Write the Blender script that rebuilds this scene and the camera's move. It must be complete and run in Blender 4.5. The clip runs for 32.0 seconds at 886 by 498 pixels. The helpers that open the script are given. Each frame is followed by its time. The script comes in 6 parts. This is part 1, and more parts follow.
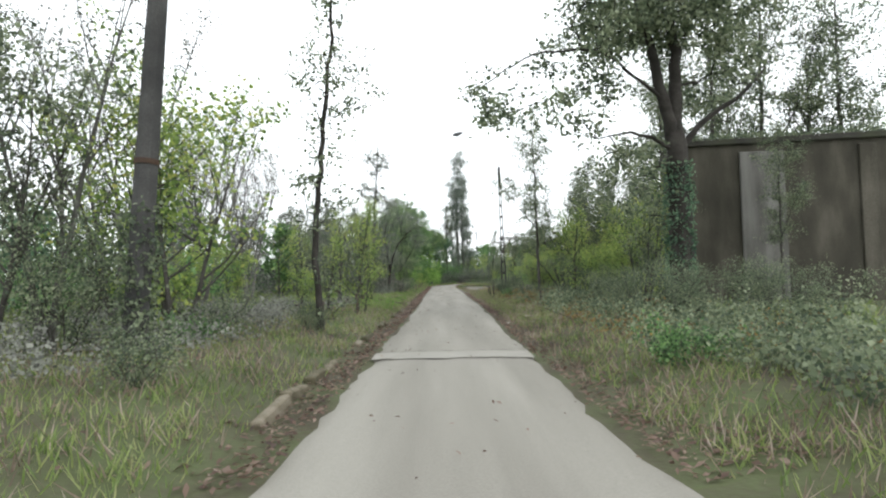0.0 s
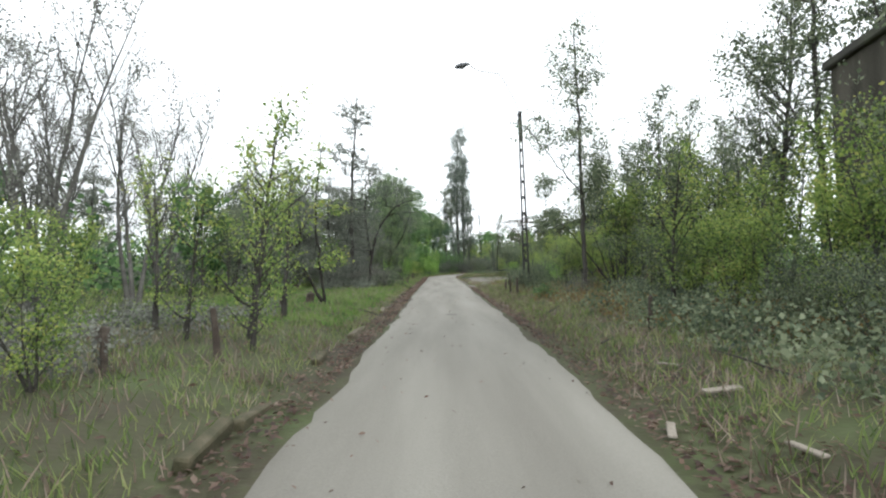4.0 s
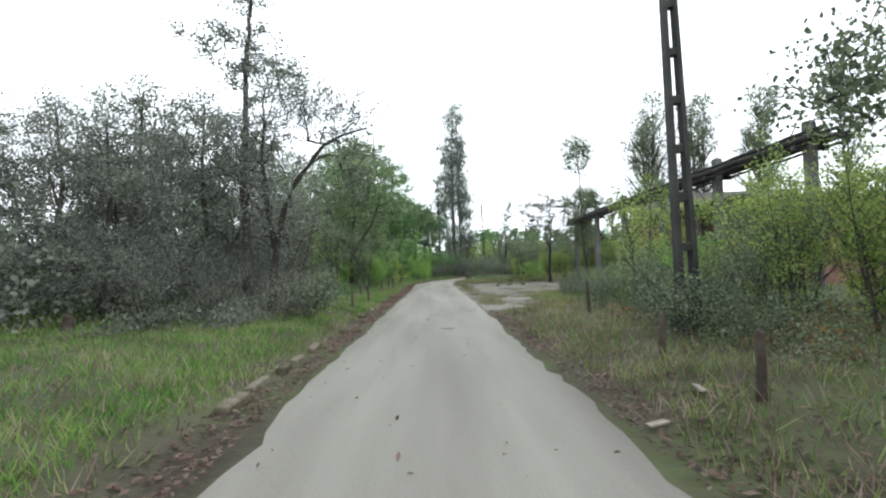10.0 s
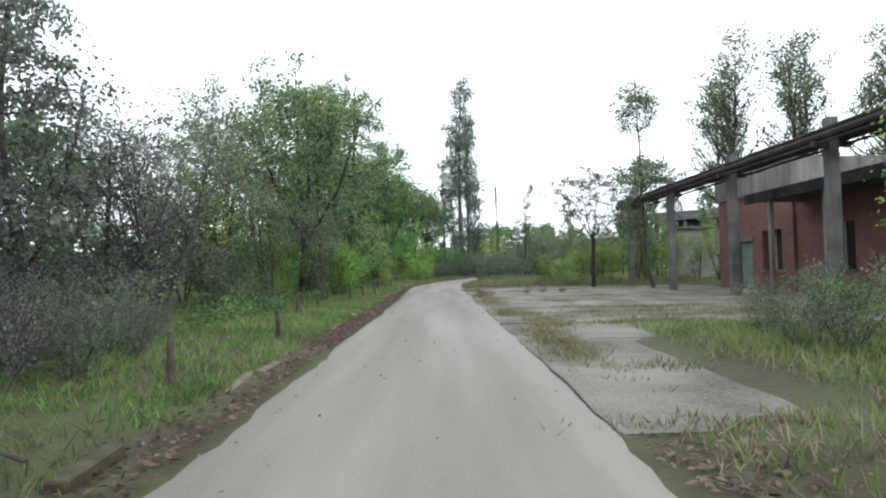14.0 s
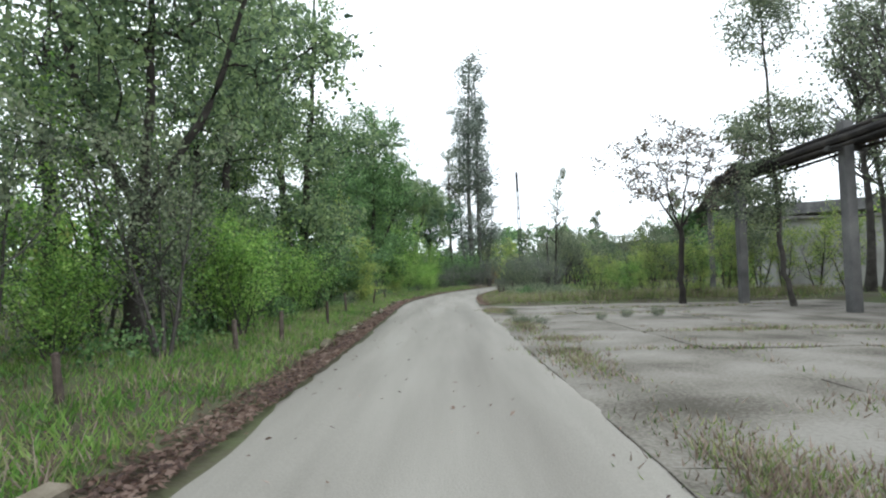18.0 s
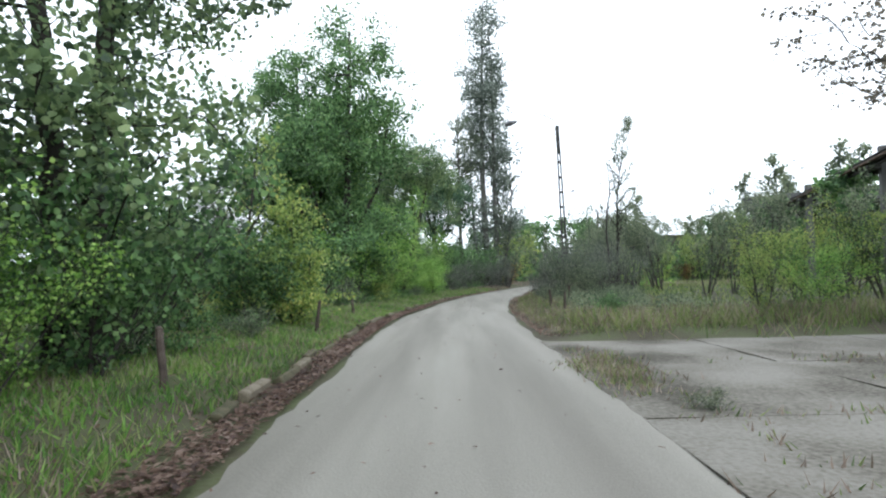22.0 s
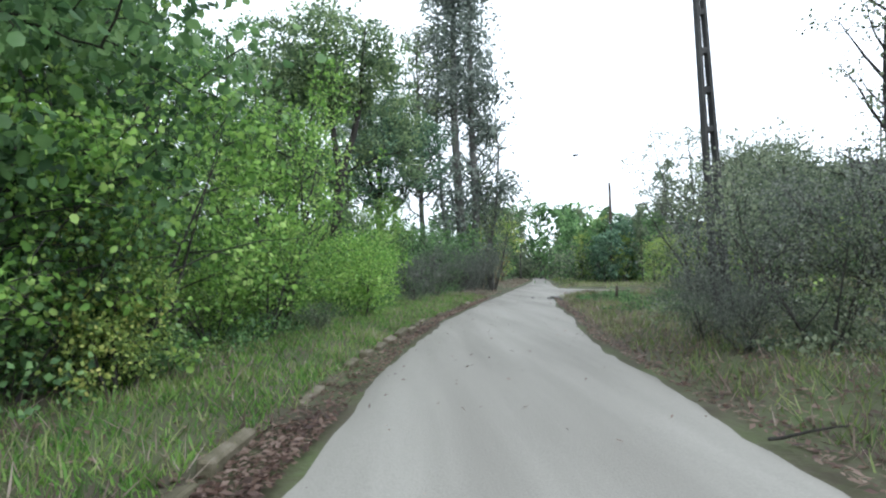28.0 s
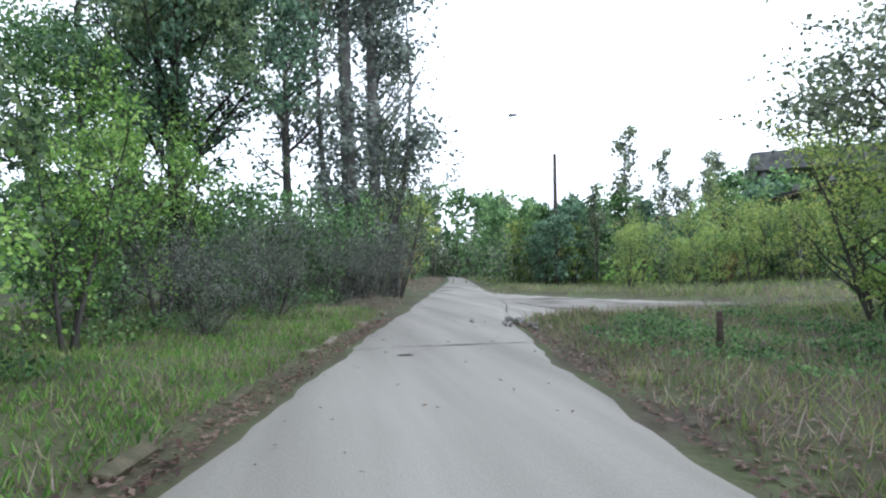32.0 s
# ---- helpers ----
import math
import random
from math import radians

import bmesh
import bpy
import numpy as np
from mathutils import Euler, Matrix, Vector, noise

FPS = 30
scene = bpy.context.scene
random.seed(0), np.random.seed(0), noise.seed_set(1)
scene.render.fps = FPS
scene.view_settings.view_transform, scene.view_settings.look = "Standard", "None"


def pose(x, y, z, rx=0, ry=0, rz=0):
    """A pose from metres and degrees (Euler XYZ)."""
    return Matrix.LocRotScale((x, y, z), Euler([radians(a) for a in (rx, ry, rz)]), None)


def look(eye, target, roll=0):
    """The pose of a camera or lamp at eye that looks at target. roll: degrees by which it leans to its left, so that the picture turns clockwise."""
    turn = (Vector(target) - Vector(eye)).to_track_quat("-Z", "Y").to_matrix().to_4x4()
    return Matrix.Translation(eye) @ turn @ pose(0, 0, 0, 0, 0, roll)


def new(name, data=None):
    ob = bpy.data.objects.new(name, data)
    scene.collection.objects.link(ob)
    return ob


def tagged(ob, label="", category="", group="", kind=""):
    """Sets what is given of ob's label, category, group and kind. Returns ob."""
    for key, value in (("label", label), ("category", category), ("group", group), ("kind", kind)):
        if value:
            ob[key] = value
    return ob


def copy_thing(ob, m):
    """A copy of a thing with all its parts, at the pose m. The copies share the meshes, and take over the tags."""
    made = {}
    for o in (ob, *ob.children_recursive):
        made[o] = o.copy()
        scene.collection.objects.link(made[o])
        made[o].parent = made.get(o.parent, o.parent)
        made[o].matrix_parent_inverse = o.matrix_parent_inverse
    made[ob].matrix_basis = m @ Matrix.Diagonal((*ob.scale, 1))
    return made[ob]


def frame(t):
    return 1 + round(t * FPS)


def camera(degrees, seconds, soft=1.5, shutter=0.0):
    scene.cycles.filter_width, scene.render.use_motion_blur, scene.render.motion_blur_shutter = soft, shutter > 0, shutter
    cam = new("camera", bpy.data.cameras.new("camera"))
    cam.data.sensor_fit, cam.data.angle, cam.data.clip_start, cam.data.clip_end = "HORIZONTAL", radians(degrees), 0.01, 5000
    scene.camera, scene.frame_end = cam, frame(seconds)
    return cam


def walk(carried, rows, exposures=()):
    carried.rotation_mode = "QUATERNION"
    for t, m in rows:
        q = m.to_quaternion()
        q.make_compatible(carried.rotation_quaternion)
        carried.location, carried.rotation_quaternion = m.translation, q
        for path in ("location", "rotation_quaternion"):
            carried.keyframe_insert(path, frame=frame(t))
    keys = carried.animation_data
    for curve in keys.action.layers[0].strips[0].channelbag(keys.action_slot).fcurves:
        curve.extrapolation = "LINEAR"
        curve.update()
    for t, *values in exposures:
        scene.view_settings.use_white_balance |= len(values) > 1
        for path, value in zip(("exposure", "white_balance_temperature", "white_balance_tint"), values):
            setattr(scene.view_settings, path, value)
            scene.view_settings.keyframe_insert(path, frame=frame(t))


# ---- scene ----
cam = camera(78.0, 32.0, soft=2.2)
PATH = [
    (0, (0.159, 0.375, 1.350), (0.193, 10.361, 1.879), -1.02),
    (0.5, (0.165, 1.871, 1.350), (0.199, 11.861, 1.780), -1.11),
    (1, (0.162, 3.346, 1.350), (0.197, 13.341, 1.675), -1.09),
    (1.5, (0.163, 4.820, 1.350), (0.169, 14.814, 1.673), -1.07),
    (2, (0.148, 6.198, 1.350), (0.136, 16.193, 1.675), -0.98),
    (2.5, (0.136, 7.549, 1.350), (0.097, 17.542, 1.727), -0.57),
    (3, (0.144, 8.913, 1.350), (0.100, 18.904, 1.777), -0.69),
    (3.5, (0.171, 10.329, 1.350), (0.180, 20.321, 1.729), -1.02),
    (4, (0.226, 11.797, 1.350), (0.279, 21.792, 1.683), -0.89),
    (4.5, (0.265, 13.325, 1.350), (0.338, 23.318, 1.710), -1.05),
    (6.5, (0.349, 19.629, 1.350), (0.511, 29.620, 1.726), -1.22),
    (7, (0.381, 21.247, 1.350), (0.556, 31.237, 1.755), -1.23),
    (7.5, (0.441, 22.895, 1.350), (0.625, 32.886, 1.717), -1.03),
    (8, (0.495, 24.558, 1.350), (0.674, 34.550, 1.701), -1.08),
    (8.5, (0.538, 26.207, 1.350), (0.721, 36.199, 1.679), -1.45),
    (9, (0.528, 27.840, 1.350), (0.687, 37.832, 1.697), -1.67),
    (9.5, (0.523, 29.448, 1.350), (0.686, 39.438, 1.769), -1.83),
    (10, (0.490, 31.127, 1.350), (0.646, 41.118, 1.739), -1.69),
    (10.5, (0.490, 32.798, 1.350), (0.642, 42.792, 1.666), -1.63),
    (11, (0.484, 34.495, 1.350), (0.618, 44.486, 1.738), -1.43),
    (11.5, (0.507, 36.162, 1.350), (0.622, 46.155, 1.714), -1.57),
    (12, (0.539, 37.784, 1.350), (0.636, 47.778, 1.680), -1.25),
    (12.5, (0.553, 39.368, 1.350), (0.652, 49.362, 1.681), -1.19),
    (13, (0.572, 40.966, 1.350), (0.665, 50.960, 1.696), -1.20),
    (13.5, (0.587, 42.577, 1.350), (0.682, 52.569, 1.734), -1.14),
    (14, (0.656, 44.164, 1.350), (0.726, 54.157, 1.717), -1.07),
    (14.5, (0.672, 45.694, 1.350), (0.737, 55.686, 1.736), -0.89),
    (16.5, (0.597, 51.886, 1.350), (0.565, 61.877, 1.766), -0.44),
    (17, (0.617, 53.487, 1.350), (0.566, 63.476, 1.820), -0.97),
    (17.5, (0.631, 55.119, 1.350), (0.584, 65.107, 1.826), -0.84),
    (18, (0.626, 56.766, 1.350), (0.598, 66.753, 1.861), -1.20),
    (18.5, (0.618, 58.432, 1.350), (0.609, 68.420, 1.833), -0.99),
    (19, (0.608, 60.122, 1.350), (0.623, 70.111, 1.808), -1.02),
    (19.5, (0.583, 61.829, 1.350), (0.573, 71.818, 1.834), -0.87),
    (20, (0.547, 63.560, 1.350), (0.519, 73.545, 1.905), -0.77),
    (20.5, (0.499, 65.291, 1.350), (0.446, 75.281, 1.807), -1.32),
    (21, (0.445, 67.018, 1.350), (0.372, 77.009, 1.757), -0.93),
    (21.5, (0.399, 68.714, 1.350), (0.299, 78.704, 1.780), -0.96),
    (22, (0.375, 70.404, 1.350), (0.235, 80.390, 1.845), -1.29),
    (22.5, (0.348, 72.060, 1.350), (0.174, 82.043, 1.896), -1.26),
    (23, (0.336, 73.707, 1.350), (0.125, 83.689, 1.900), -1.54),
    (23.5, (0.289, 75.356, 1.350), (0.077, 85.341, 1.863), -1.39),
    (24, (0.245, 77.024, 1.350), (0.055, 87.009, 1.865), -0.97),
    (24.5, (0.270, 78.710, 1.350), (0.135, 88.695, 1.880), -1.14),
    (25, (0.294, 80.435, 1.350), (0.221, 90.421, 1.877), -0.89),
    (25.5, (0.282, 82.137, 1.350), (0.298, 92.127, 1.816), -0.95),
    (27.5, (0.108, 88.892, 1.350), (0.629, 98.860, 1.953), -1.10),
    (28, (0.170, 90.599, 1.350), (0.885, 100.564, 1.787), -1.58),
    (28.5, (0.303, 92.299, 1.350), (1.215, 102.251, 1.703), -1.98),
    (29, (0.491, 94.011, 1.350), (1.623, 103.936, 1.803), -1.02),
    (29.5, (0.794, 95.727, 1.350), (2.138, 105.623, 1.852), -1.15),
    (30, (1.100, 97.545, 1.350), (2.680, 107.407, 1.846), -1.24),
    (30.5, (1.392, 99.288, 1.350), (3.206, 109.110, 1.840), -0.88),
    (31, (1.679, 100.871, 1.350), (3.718, 110.653, 1.758), -0.30),
    (31.5, (2.051, 102.300, 1.350), (4.254, 112.048, 1.717), 0.01),
    (32, (2.515, 103.721, 1.350), (4.841, 113.441, 1.686), -0.75),
]
walk(cam, [(t, look(eye, target, roll)) for t, eye, target, roll in PATH], exposures=[(0.0, -0.06, 6350, 8.5), (8.0, -0.04, 6150, 8.5), (14.0, 0.0, 6050, 8.5), (20.0, 0.07, 6000, 8.5), (25.0, 0.05, 5750, 9.5), (28.0, 0.26, 5750, 9.0), (32.0, 0.26, 5600, 13.0)])

# ---- daylight: a bright overcast sky and a very soft sun behind it ----
SUN_UP, SUN_ROUND = radians(42), radians(140)
world = bpy.data.worlds.new("overcast_sky")
world.use_nodes = True
scene.world = world
wn, wl = world.node_tree.nodes, world.node_tree.links
sky = wn.new("ShaderNodeTexSky")
sky.sky_type, sky.sun_disc, sky.sun_elevation, sky.sun_rotation = "NISHITA", False, SUN_UP, SUN_ROUND
sky.dust_density, sky.air_density = 6.0, 1.0
grey = wn.new("ShaderNodeHueSaturation")
grey.inputs["Saturation"].default_value = 0.12
grey.inputs["Value"].default_value = 0.1
cloud = wn.new("ShaderNodeMix")
cloud.data_type = "RGBA"
cloud.inputs[0].default_value = 0.82
cloud.inputs[7].default_value = (2.12, 2.17, 2.22, 1)
wl.new(sky.outputs[0], grey.inputs["Color"])
wl.new(grey.outputs[0], cloud.inputs[6])
wl.new(cloud.outputs[2], wn["Background"].inputs[0])
wn["Background"].inputs[1].default_value = 1.0
sun = new("sun", bpy.data.lights.new("sun", "SUN"))
sun.data.energy, sun.data.angle, sun.data.color = 1.5, radians(35), (1.0, 0.97, 0.92)
sun.matrix_world = look((60 * math.sin(SUN_ROUND) / math.tan(SUN_UP), 60 * math.cos(SUN_ROUND) / math.tan(SUN_UP), 60), (0, 0, 0))

# ---- materials ----
rng = np.random.default_rng(7)


def material(name, colours, scale=3.0, rough=0.85, bump=0.3, fine=40.0, metal=0.0, by="", spread=0.5, through_light=0.0, gloss=0.3, fine_amount=0.35, low=0.36, span=0.6, world_wide=False):
    """Noise at two scales between colours; by: 'island' or 'object' varies pieces."""
    m = bpy.data.materials.new(name)
    m.use_nodes = True
    n, l = m.node_tree.nodes, m.node_tree.links
    b = n["Principled BSDF"]
    b.inputs["Roughness"].default_value, b.inputs["Metallic"].default_value = rough, metal
    b.inputs["Specular IOR Level"].default_value = gloss
    co = n.new("ShaderNodeTexCoord")
    big, small = n.new("ShaderNodeTexNoise"), n.new("ShaderNodeTexNoise")
    for tex, s, d in ((big, scale, 6), (small, fine, 3)):
        tex.inputs["Scale"].default_value, tex.inputs["Detail"].default_value = s, d
        l.new(n.new("ShaderNodeNewGeometry").outputs["Position"] if world_wide else co.outputs["Object"], tex.inputs["Vector"])
    mixed = n.new("ShaderNodeMath")
    mixed.operation = "MULTIPLY_ADD"
    mixed.inputs[1].default_value = fine_amount
    l.new(small.outputs[0], mixed.inputs[0])
    l.new(big.outputs[0], mixed.inputs[2])
    value = mixed.outputs[0]
    if by:
        info = n.new("ShaderNodeNewGeometry" if by == "island" else "ShaderNodeObjectInfo")
        add = n.new("ShaderNodeMath")
        add.operation, add.inputs[1].default_value = "MULTIPLY_ADD", spread
        l.new(info.outputs["Random Per Island" if by == "island" else "Random"], add.inputs[0])
        l.new(value, add.inputs[2])
        sub = n.new("ShaderNodeMath")
        sub.operation, sub.inputs[1].default_value = "SUBTRACT", spread / 2
        l.new(add.outputs[0], sub.inputs[0])
        value = sub.outputs[0]
    ramp = n.new("ShaderNodeValToRGB")
    stops = ramp.color_ramp.elements
    while len(stops) < len(colours):
        stops.new(0.5)
    for i, c in enumerate(colours):
        stops[i].position = low + span * i / max(1, len(colours) - 1)
        stops[i].color = (*c, 1)
    l.new(value, ramp.inputs[0])
    l.new(ramp.outputs[0], b.inputs["Base Color"])
    if bump:
        bp = n.new("ShaderNodeBump")
        bp.inputs["Strength"].default_value, bp.inputs["Distance"].default_value = bump, 0.02
        l.new(small.outputs[0], bp.inputs["Height"])
        l.new(bp.outputs[0], b.inputs["Normal"])
    if through_light:
        tr, mx = n.new("ShaderNodeBsdfTranslucent"), n.new("ShaderNodeMixShader")
        mx.inputs[0].default_value = through_light
        l.new(ramp.outputs[0], tr.inputs[0])
        l.new(b.outputs[0], mx.inputs[1])
        l.new(tr.outputs[0], mx.inputs[2])
        l.new(mx.outputs[0], n["Material Output"].inputs[0])
    return m


def leaf_material(name, colours):
    colours = [(1.46 * a, 1.50 * b, 2.05 * c) for a, b, c in colours]
    return material(name, colours, 0.7, 0.5, 0, 9.0, by="island", spread=0.55, through_light=0.5, gloss=0.35, fine_amount=0.25)


SOIL = material("soil_and_litter", [(0.036, 0.031, 0.021), (0.060, 0.054, 0.034), (0.066, 0.076, 0.034), (0.075, 0.105, 0.038)], 0.55, 0.95, 0.8, 14.0)
ASPHALT = material("worn_pale_asphalt", [(0.14, 0.131, 0.111), (0.205, 0.195, 0.168), (0.275, 0.264, 0.230)], 0.45, 0.85, 0.35, 55.0)
def stretched(m, sx, sy, sz=1):
    """Draw the large stains of a material out along one way."""
    n, l = m.node_tree.nodes, m.node_tree.links
    co, mp = n["Texture Coordinate"], n.new("ShaderNodeMapping")
    mp.inputs["Scale"].default_value = (sx, sy, sz)
    l.new(co.outputs["Object"], mp.inputs[0])
    l.new(mp.outputs[0], n["Noise Texture"].inputs["Vector"])
    return m


stretched(ASPHALT, 2.6, 0.22)
SLAB = material("old_concrete_slab", [(0.052, 0.047, 0.034), (0.14, 0.130, 0.108), (0.20, 0.19, 0.165)], 0.55, 0.9, 0.6, 22.0, by="object", spread=0.06, fine_amount=0.5, low=0.56, span=0.34, world_wide=True)
DIRT = material("sandy_dirt", [(0.06, 0.052, 0.036), (0.115, 0.104, 0.078), (0.17, 0.158, 0.128)], 0.8, 0.95, 0.6, 20.0)
CONCRETE = material("weathered_concrete", [(0.022, 0.022, 0.019), (0.075, 0.072, 0.062), (0.16, 0.155, 0.14)], 0.55, 0.9, 0.5, 30.0)
PALE = material("pale_weathered_concrete", [(0.06, 0.058, 0.052), (0.145, 0.142, 0.13), (0.25, 0.246, 0.233)], 0.9, 0.9, 0.4, 30.0)
stretched(CONCRETE, 1.4, 1.4, 0.7)
stretched(PALE, 2.2, 2.2, 0.3)
MAST = material("dark_concrete_mast", [(0.02, 0.02, 0.02), (0.045, 0.045, 0.043), (0.09, 0.088, 0.084)], 1.4, 0.85, 0.4, 40.0)
KERB = material("mossy_kerb_stone", [(0.04, 0.042, 0.02), (0.095, 0.083, 0.052), (0.19, 0.165, 0.125)], 4.5, 0.9, 0.5, 40.0, by="object", spread=0.4)
POST = material("dark_weathered_post", [(0.025, 0.02, 0.017), (0.07, 0.055, 0.045), (0.13, 0.11, 0.09)], 5.0, 0.9, 0.6, 60.0, by="object", spread=0.2)
RENDER_WHITE = material("stained_white_render", [(0.16, 0.16, 0.14), (0.33, 0.33, 0.31), (0.46, 0.46, 0.44)], 0.9, 0.9, 0.3)
RUST = material("rusted_steel", [(0.025, 0.018, 0.014), (0.07, 0.045, 0.03), (0.14, 0.08, 0.05)], 3.0, 0.75, 0.4, 50.0, metal=0.3)
STEEL = material("dull_grey_steel", [(0.08, 0.085, 0.09), (0.16, 0.165, 0.17)], 4.0, 0.55, 0.2, 40.0, metal=0.5)
FELT = material("tarred_roof_felt", [(0.02, 0.02, 0.018), (0.06, 0.058, 0.05), (0.09, 0.10, 0.06)], 0.8, 0.95, 0.4)
DOORPAINT = material("faded_green_door_paint", [(0.10, 0.14, 0.12), (0.22, 0.27, 0.24)], 3.0, 0.7, 0.2)
WOOD = material("grey_dead_wood", [(0.12, 0.10, 0.08), (0.26, 0.23, 0.19), (0.40, 0.37, 0.32)], 3.0, 0.9, 0.5, 40.0)
BARK = material("dark_bark", [(0.024, 0.023, 0.020), (0.055, 0.051, 0.045), (0.10, 0.095, 0.085)], 3.0, 0.95, 0.8, 25.0)
BARK_PALE = material("pale_aspen_bark", [(0.045, 0.044, 0.04), (0.10, 0.098, 0.088), (0.18, 0.175, 0.16)], 3.0, 0.9, 0.5, 20.0)
BARK_DARK = material("old_dark_bark", [(0.012, 0.011, 0.010), (0.03, 0.027, 0.023), (0.062, 0.057, 0.05)], 3.0, 0.95, 1.0, 25.0)
LEAF = {
    "green": leaf_material("green_leaves", [(0.026, 0.053, 0.016), (0.068, 0.127, 0.035), (0.116, 0.198, 0.052), (0.187, 0.275, 0.081)]),
    "bright": leaf_material("bright_green_leaves", [(0.053, 0.108, 0.018), (0.126, 0.232, 0.037), (0.208, 0.332, 0.052), (0.318, 0.415, 0.092)]),
    "yellow": leaf_material("yellowing_leaves", [(0.066, 0.105, 0.026), (0.15, 0.215, 0.042), (0.24, 0.30, 0.058), (0.36, 0.345, 0.075)]),
    "olive": leaf_material("olive_leaves", [(0.042, 0.056, 0.027), (0.092, 0.114, 0.050), (0.152, 0.178, 0.078), (0.225, 0.245, 0.115)]),
    "grey": leaf_material("withered_grey_leaves", [(0.062, 0.062, 0.040), (0.122, 0.122, 0.078), (0.18, 0.18, 0.114), (0.24, 0.24, 0.15)]),
    "dark": leaf_material("dark_green_leaves", [(0.028, 0.056, 0.028), (0.066, 0.118, 0.052), (0.108, 0.175, 0.076), (0.16, 0.235, 0.105)]),
    "rust": leaf_material("rust_brown_leaves", [(0.07, 0.045, 0.018), (0.16, 0.095, 0.03), (0.26, 0.17, 0.04)]),
    "poplar": leaf_material("grey_green_poplar_leaves", [(0.055, 0.068, 0.044), (0.115, 0.135, 0.082), (0.175, 0.2, 0.12), (0.24, 0.26, 0.16)]),
    "deep": leaf_material("deep_green_leaves", [(0.038, 0.060, 0.026), (0.090, 0.132, 0.048), (0.150, 0.205, 0.068), (0.230, 0.285, 0.095)]),
    "haze": leaf_material("grey_green_thicket_leaves", [(0.052, 0.058, 0.036), (0.105, 0.115, 0.068), (0.158, 0.168, 0.098), (0.215, 0.222, 0.135)]),
    "russet": leaf_material("reddish_olive_leaves", [(0.045, 0.042, 0.024), (0.095, 0.085, 0.046), (0.14, 0.12, 0.066), (0.19, 0.165, 0.09)]),
    "seed": leaf_material("pale_seed_heads", [(0.09, 0.085, 0.048), (0.17, 0.16, 0.1), (0.27, 0.26, 0.17)]),
}
GRASS = leaf_material("verge_grass", [(0.053, 0.081, 0.020), (0.107, 0.150, 0.032), (0.167, 0.203, 0.051), (0.235, 0.235, 0.082)])
GRASS_GREEN = leaf_material("fresh_grass", [(0.040, 0.092, 0.014), (0.081, 0.170, 0.023), (0.126, 0.230, 0.031), (0.178, 0.248, 0.050)])
STRAW = leaf_material("dry_grass", [(0.081, 0.061, 0.033), (0.145, 0.109, 0.062), (0.219, 0.168, 0.099), (0.288, 0.234, 0.145)])
LITTER = leaf_material("fallen_leaves", [(0.042, 0.026, 0.016), (0.085, 0.052, 0.030), (0.14, 0.092, 0.052), (0.20, 0.145, 0.085)])


# ---- mesh helpers ----
def part(name, bm, mat, parent=None, label=""):
    me = bpy.data.meshes.new(name)
    bm.to_mesh(me)
    bm.free()
    me.materials.append(mat)
    ob = new(name, me)
    ob.parent = parent
    return tagged(ob, label)


def soup(name, verts, faces, mat, parent=None, label="", smooth=False):
    """One mesh from numpy arrays: verts (n, 3), faces (m, 3 or 4)."""
    me = bpy.data.meshes.new(name)
    verts, faces = np.asarray(verts, np.float32), np.asarray(faces, np.int32)
    k = faces.shape[1]
    me.vertices.add(len(verts))
    me.vertices.foreach_set("co", verts.ravel())
    me.loops.add(faces.size)
    me.loops.foreach_set("vertex_index", faces.ravel())
    me.polygons.add(len(faces))
    me.polygons.foreach_set("loop_start", np.arange(0, faces.size, k, dtype=np.int32))
    me.polygons.foreach_set("loop_total", np.full(len(faces), k, np.int32))
    if smooth:
        me.polygons.foreach_set("use_smooth", np.ones(len(faces), bool))
    me.update(calc_edges=True)
    me.materials.append(mat)
    ob = new(name, me)
    ob.parent = parent
    return tagged(ob, label)


def thing(name, m, label, category, group="", kind=""):
    ob = new(name)
    ob.matrix_world = m
    ob.empty_display_size = 0.2
    return tagged(ob, label, category, group, kind)


def box(bm, lo, hi, bevel=0.0, m=None):
    lo, hi = Vector(lo), Vector(hi)
    made = bmesh.ops.create_cube(bm, size=1, matrix=Matrix.Translation((lo + hi) / 2) @ Matrix.Diagonal((*(hi - lo), 1)))
    if bevel:
        edges = list({e for v in made["verts"] for e in v.link_edges})
        out = bmesh.ops.bevel(bm, geom=edges, offset=bevel, segments=1, affect="EDGES")
        verts = list({v for f in out["faces"] for v in f.verts} | {v for v in made["verts"] if v.is_valid})
    else:
        verts = made["verts"]
    if m is not None:
        bmesh.ops.transform(bm, matrix=m, verts=verts)
    return bm


def one_box(lo, hi, bevel=0.0, m=None):
    return box(bmesh.new(), lo, hi, bevel, m)


